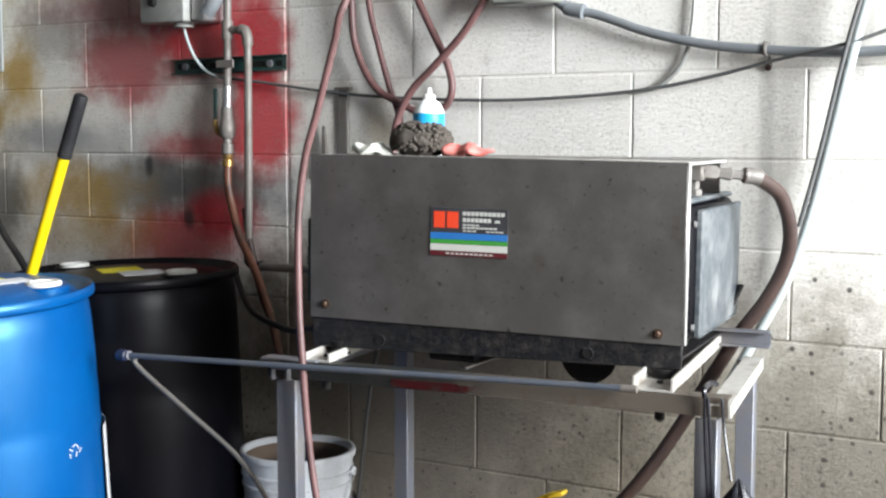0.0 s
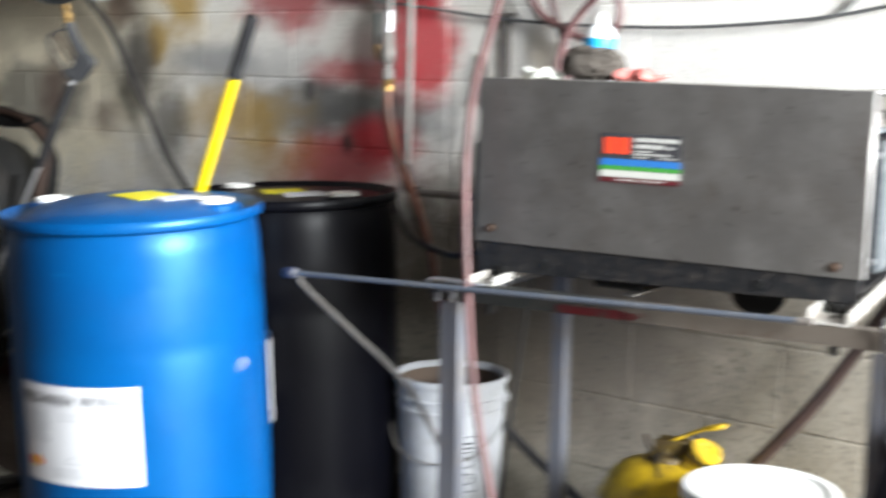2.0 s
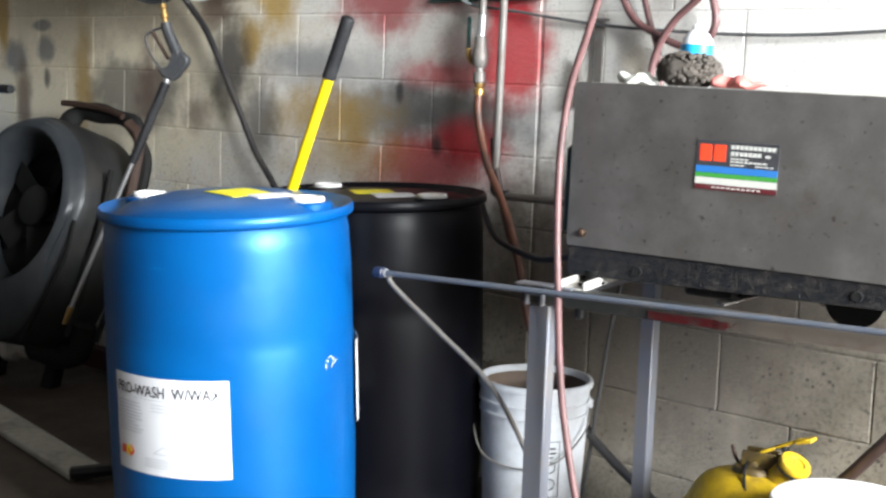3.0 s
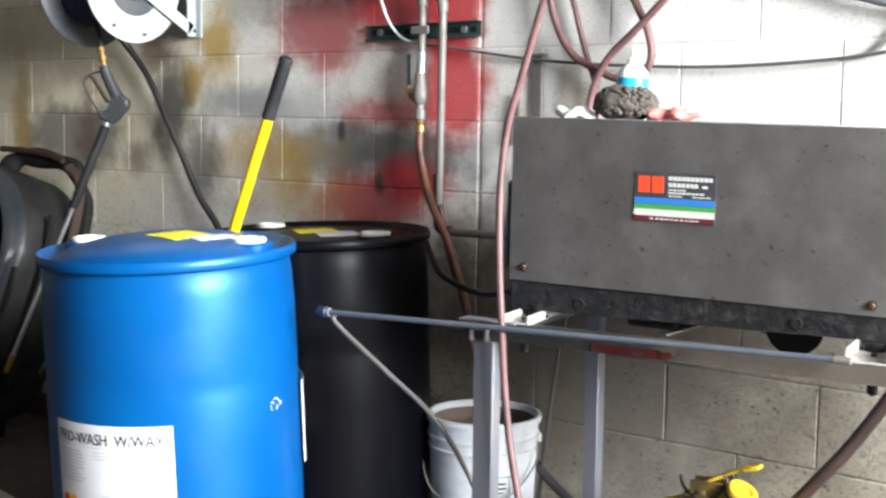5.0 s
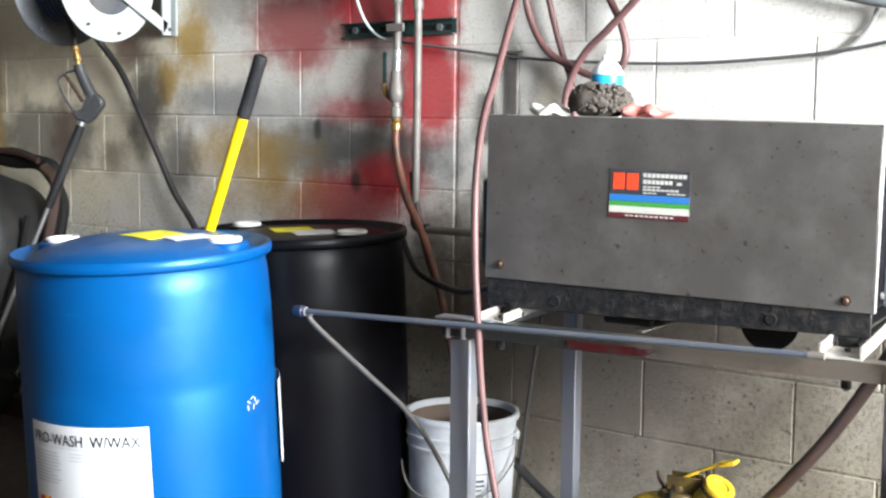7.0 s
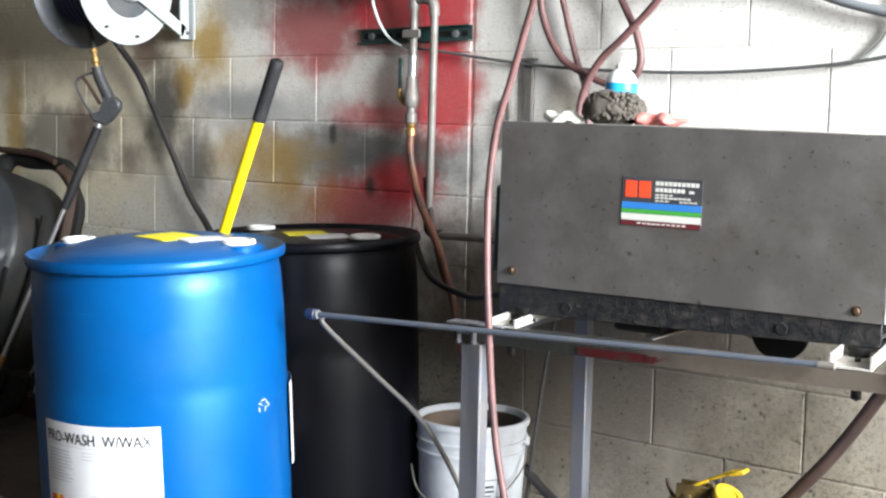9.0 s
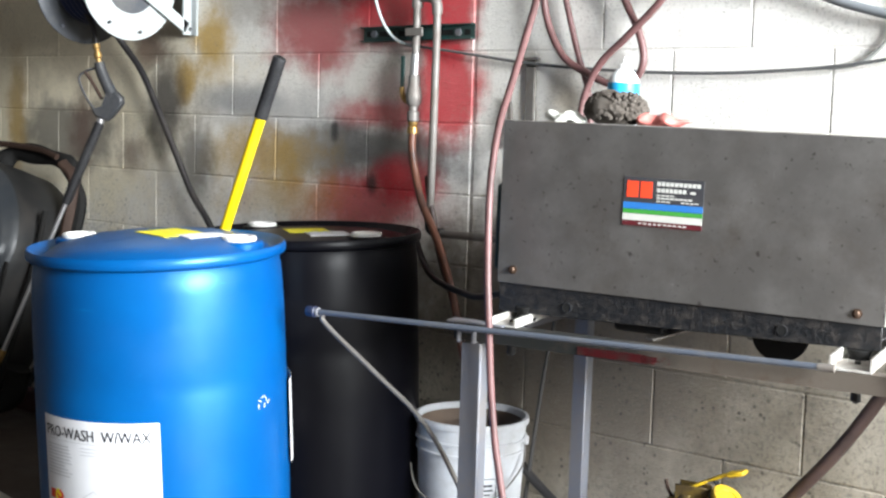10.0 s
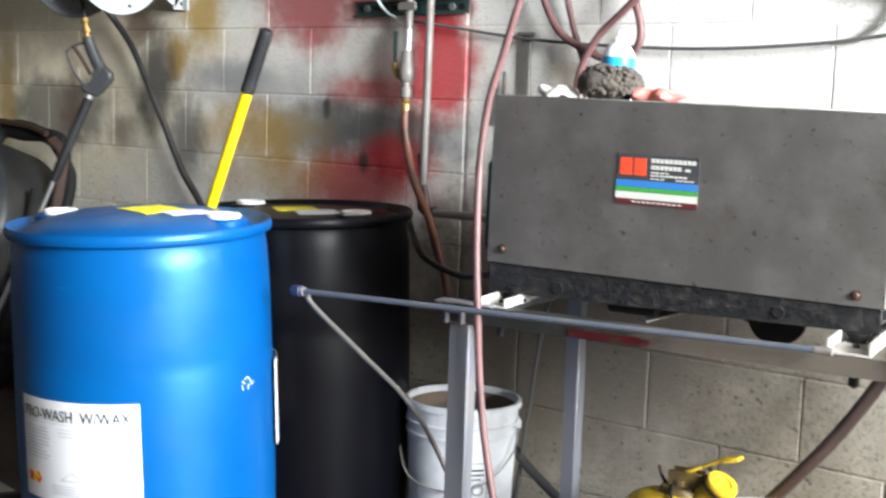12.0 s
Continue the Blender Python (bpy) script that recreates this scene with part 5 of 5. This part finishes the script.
cart = thing("hand_cart", "pale blue steel hand cart with black grips", "cart")
part("upright", bar((-2.83, -0.12, 0.03), (-2.83, -0.12, 1.085), 0.075, 0.04, (0, -1, 0)), BLUE_STEEL, cart)
part("upright", bar((-3.25, -0.12, 0.03), (-3.25, -0.12, 1.085), 0.075, 0.04, (0, -1, 0)), BLUE_STEEL, cart)
part("brace", rod((-2.925, -0.17, 0.05), (-2.90, -0.15, 1.06), 0.012), BLUE_STEEL, cart)
part("crossbar", bar((-3.35, -0.12, 1.075), (-2.735, -0.12, 1.078), 0.035, 0.035), BLUE_STEEL, cart)
part("grip", rod((-2.74, -0.12, 1.078), (-2.615, -0.12, 1.08), 0.018), GRIP, cart, "black rubber grip")
part("toe_plate", box(-3.3, -2.78, -0.34, -0.10, 0.0, 0.012, 0.002), BLUE_STEEL, cart)
for x in (-3.34, -2.74):
    w = part("wheel", lathe([(0.03, -0.02), (0.10, -0.02), (0.11, -0.012), (0.11, 0.012), (0.10, 0.02), (0.03, 0.02)], 28, Matrix.Translation((x, -0.06, 0.111)) @ RX), FAN_DARK, cart)
can = part("pressure_tank", lathe([(0, 0.012), (0.15, 0.012), (0.165, 0.03), (0.165, 0.72), (0.15, 0.82), (0.10, 0.89), (0.04, 0.92), (0, 0.92)], 36, Matrix.Translation((-3.12, -0.305, 0))), FAN_DARK)
tagged(can, "dark steel pressure tank on the blue hand cart", "tank")

kerb = part("wheel_stop", box(-2.9, 0, -0.058, 0.058, 0, 0.022, 0.005, pose(-0.93, -0.855, 0, 0, 0, -9.2)), TIMBER)
tagged(kerb, "pale worn timber beam lying on the floor", "beam")
bm = tube([(-0.95, -0.90, 0.02), (-0.90, -0.86, 0.03), (-0.88, -0.78, 0.025)], 0.02, 8)
stub = part("rubber_offcut", bm, BLACK_HOSE)
tagged(stub, "black rubber offcut at the beam's end", "offcut")

# ---- squeegee pole between the barrels and the wall ----
P_TOP, P_LOW = Vector((-0.060, -0.70, 1.324)), Vector((-0.240, -0.70, 0.918))
P_END = P_LOW + (P_LOW - P_TOP) * (0.905 / 0.406)
pole = thing("pole_handle", "yellow fibreglass pole with a black foam grip standing between the barrels", "pole")
part("shaft", rod(P_END, P_TOP.lerp(P_LOW, 0.33), 0.0138, 16), YELLOW, pole)
g = P_TOP.lerp(P_LOW, 0.36)
part("grip", tube([g, P_TOP.lerp(P_LOW, 0.33), P_TOP.lerp(P_LOW, 0.05), P_TOP.lerp(P_LOW, 0.01), P_TOP], lambda s: 0.0170 if s < 0.8 else 0.0145, 16, False), GRIP, pole, "black foam grip")
# dark disc painted for the shaded hole in the grip
part("end_plug", tube([P_TOP.lerp(P_LOW, 0.003), P_TOP.lerp(P_LOW, -0.006)], 0.009, 12, False), FAN_DARK, pole, "dark hole in the grip's end")

# ---- buckets and can ----


def bucket(label, m, inside):
    t = thing("bucket", label, "bucket", m)
    part("shell", lathe([(0, 0.0), (0.125, 0.0), (0.130, 0.006), (0.142, 0.25), (0.1435, 0.30), (0.149, 0.302), (0.149, 0.308), (0.144, 0.310), (0.1445, 0.330), (0.151, 0.332), (0.151, 0.338), (0.1455, 0.340), (0.147, 0.372), (0.154, 0.374), (0.155, 0.384),
                         (0.153, 0.390), (0.146, 0.391), (0.142, 0.386), (0.128, 0.10), (0, 0.10)], 56), BUCKET, t)
    return t


pail = bucket("grimy white plastic bucket standing under the stand", pose(0.165, -0.185, 0.01, 0, 0, 20), True)
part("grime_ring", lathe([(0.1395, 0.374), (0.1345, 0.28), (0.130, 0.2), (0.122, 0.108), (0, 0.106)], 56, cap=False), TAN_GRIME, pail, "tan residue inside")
part("bail_wire", tube([(-0.152, 0, 0.335), (-0.155, -0.05, 0.27), (-0.10, -0.13, 0.20), (0.0, -0.155, 0.178), (0.10, -0.13, 0.20), (0.155, -0.05, 0.27), (0.152, 0, 0.335)], 0.0025, 6), PIPE_GREY, pail)
for s in (-1, 1):
    part("ear", lathe([(0, 0), (0.014, 0), (0.012, 0.008), (0, 0.009)], 14, Matrix.Translation((0.150 * s, 0, 0.335)) @ Matrix.Rotation(radians(90 * s), 4, "Y")), BUCKET, pail)
bm = bmesh.new()
for x0, x1, z0, z1 in ((-0.026, -0.024, 0.10, 0.25), (0.024, 0.026, 0.10, 0.25), (-0.024, 0.024, 0.248, 0.25), (-0.024, 0.024, 0.10, 0.102), (-0.016, 0.014, 0.228, 0.234), (-0.016, 0.016, 0.216, 0.221), (-0.016, 0.008, 0.205, 0.209)):
    join(bm, sheet(x0, x1, z0, z1, 0, 0.0006, 4))
for i in range(24):
    a = 2 * math.pi * i / 24
    for cz in (0.135, 0.180):
        mark = sheet(-0.0024, 0.0024, -0.0013, 0.0013, 0, 0.0006, 1)
        mark.transform(Matrix.Translation((0.014 * math.cos(a), 0, cz + 0.014 * math.sin(a))) @ Matrix.Rotation(math.pi / 2 - a, 4, "Y"))
        join(bm, mark)
part("print_mark", wrap(bm, 0.1425, radians(-54)), INK, pail, "printed black warning panel")

tub = bucket("white plastic bucket with a clean lid", pose(1.170, -0.455, 0.0, 0, 0, 0), True)
tub.scale = (1, 1, 0.922)
part("lid", lathe([(0, 0.389), (0.12, 0.389), (0.135, 0.392), (0.140, 0.399), (0.157, 0.399), (0.160, 0.394), (0.160, 0.374), (0.1565, 0.372)], 56, cap=False), WHITE_CAP, tub, "white plastic lid with a faint yellow stain")

safety_can = thing("safety_can", "dirty yellow metal fuel can standing by the wall", "fuel can", pose(0.862, -0.275, -0.0, 0, 0, 10))
safety_can.scale = (1.05, 1.05, 1.03)
can_body = lathe([(0, 0), (0.135, 0), (0.142, 0.006), (0.142, 0.02), (0.138, 0.024), (0.138, 0.10), (0.138, 0.16), (0.139, 0.215), (0.1435, 0.221), (0.1445, 0.230), (0.142, 0.238), (0.136, 0.250), (0.126, 0.268), (0.108, 0.288), (0.082, 0.303), (0.05, 0.312), (0.02, 0.316), (0, 0.317)], 56)
can_body.normal_update()
body_shell = part("body", lumpy(can_body, 0.007, 9, 3), YELLOW_CAN, safety_can)
part("shoulder_seam", tube([(0.1445 * math.cos(a), 0.1445 * math.sin(a), 0.229) for a in (2 * math.pi * i / 40 for i in range(41))], 0.0032, 6, False), YELLOW_CAN, body_shell)
part("centre_boss", lathe([(0.048, 0.300), (0.047, 0.318), (0.040, 0.326), (0.022, 0.328), (0.020, 0.340), (0, 0.341)], 24), CAN_GRIME, safety_can, "grime-blackened brass boss")
part("spout", tube([(0.050, -0.005, 0.292), (0.070, -0.010, 0.318), (0.086, -0.014, 0.340)], lambda s: 0.034 - 0.004 * s, 20), YELLOW_CAN, safety_can)
spout_cap = part("spout_cap", lathe([(0, 0), (0.034, 0.0), (0.036, 0.004), (0.036, 0.011), (0.033, 0.016), (0.020, 0.0165), (0.018, 0.013), (0, 0.013)], 24, pose(0.088, -0.015, 0.341, 14, 30, 0)), YELLOW_CAN, safety_can, "chipped yellow spout cap")
part("cap_gasket", lathe([(0.030, -0.004), (0.0375, -0.003), (0.0375, 0.001), (0.030, 0.002)], 24, pose(0.088, -0.015, 0.341, 14, 30, 0), cap=False), BLACK_STEEL, spout_cap)
lever_bar = bmesh.new()
bar((-0.028, 0.006, 0.335), (0.046, 0.002, 0.376), 0.026, 0.006, bm=lever_bar)
bar((0.044, 0.002, 0.375), (0.100, -0.004, 0.404), 0.020, 0.007, bm=lever_bar)
bar((0.092, -0.004, 0.398), (0.128, -0.008, 0.410), 0.032, 0.010, bevel=0.003, bm=lever_bar)
part("filler_lever", lever_bar, YELLOW_CAN, safety_can, "yellow filler lever")
for y in (-0.017, 0.019):
    part("lever_cheek", box(-0.024, 0.050, y, y + 0.004, 0.322, 0.362, 0.002), CAN_GRIME, safety_can)
part("lever_spring", tube([(0.03 + 0.004 * math.cos(a), 0.009 * math.sin(a), 0.33 + a * 0.0016) for a in (i * 0.7 for i in range(30))], 0.0016, 5, False), RUST, safety_can)
part("link_rod", tube([(0.058, 0.0, 0.384), (0.070, -0.004, 0.366), (0.082, -0.010, 0.354)], 0.006, 8), BLACK_STEEL, safety_can)
part("carry_ring", tube([(-0.012, -0.020, 0.330), (-0.004, -0.052, 0.322), (0.006, -0.082, 0.306), (0.016, -0.098, 0.290)], 0.0035, 8), BLACK_STEEL, safety_can, "dark wire carrying ring")
part("carry_ring_stub", tube([(-0.035, 0.0, 0.325), (-0.047, 0.004, 0.345), (-0.052, 0.006, 0.362)], 0.0045, 8), RUST, safety_can)

# ---- blocks of the north wall, laid in running bond with a straight joint at x = 0 ----


BLOCKS = {}


def block_mesh(length):
    if length in BLOCKS:
        return BLOCKS[length]
    bm = box(JOINT / 2, length - JOINT / 2, -0.001, 0.03, JOINT / 2, ROW - JOINT / 2, 0.0017)
    me = bpy.data.meshes.new("block")
    bm.to_mesh(me)
    bm.free()
    me.materials.append(PAINT)
    BLOCKS[length] = me
    return me


jitter = random.Random(11)


def lay(x, z, length):
    ob = new("block", block_mesh(length))
    ob.parent = wall_north
    ob.location = (x, jitter.uniform(0.0, 0.0010), z)
    ob.rotation_euler = (jitter.uniform(-0.0015, 0.0015), 0, jitter.uniform(-0.0015, 0.0015))


# the courses above the cover run a little longer than those under it, and those past the straight joint shorter
for k in range(-5, 4):
    z = WALL_Z + k * ROW
    for sign in (1, -1):
        pitch = 0.397 if sign < 0 else 0.414 if k >= 0 else PITCH
        edge, run = (0.0, 0.0) if sign > 0 else (-SLOT, 0.0)
        if k % 2 == 0:
            half = pitch / 2 if sign > 0 else 0.208
            lay(edge if sign > 0 else edge - half, z, half)
            run = half
        while run < (2.4 if sign > 0 else 3.7):
            lay(edge + run if sign > 0 else edge - run - pitch, z, pitch)
            run += pitch
# the rest of the wall, out of reach, in one mesh
rest = bmesh.new()
for k in range(-6, 13):
    for i in range(-15, 15):
        x, z = i * PITCH + (PITCH / 2 if k % 2 == 0 else 0), WALL_Z + k * ROW
        if -5 <= k <= 3 and -3.8 < x < 2.3:
            continue
        x0, x1, z0, z1 = max(x, -5.99) + JOINT / 2, min(x + PITCH, 6.08) - JOINT / 2, max(z, 0) + JOINT / 2, min(z + ROW, 3.69) - JOINT / 2
        if z1 - z0 > 0.02 and x1 - x0 > 0.02 and (k < -5 or k > 3 or x + PITCH < -4.12 or x > 2.84):
            box(x0, x1, -0.001, 0.03, z0, z1, 0, bm=rest)
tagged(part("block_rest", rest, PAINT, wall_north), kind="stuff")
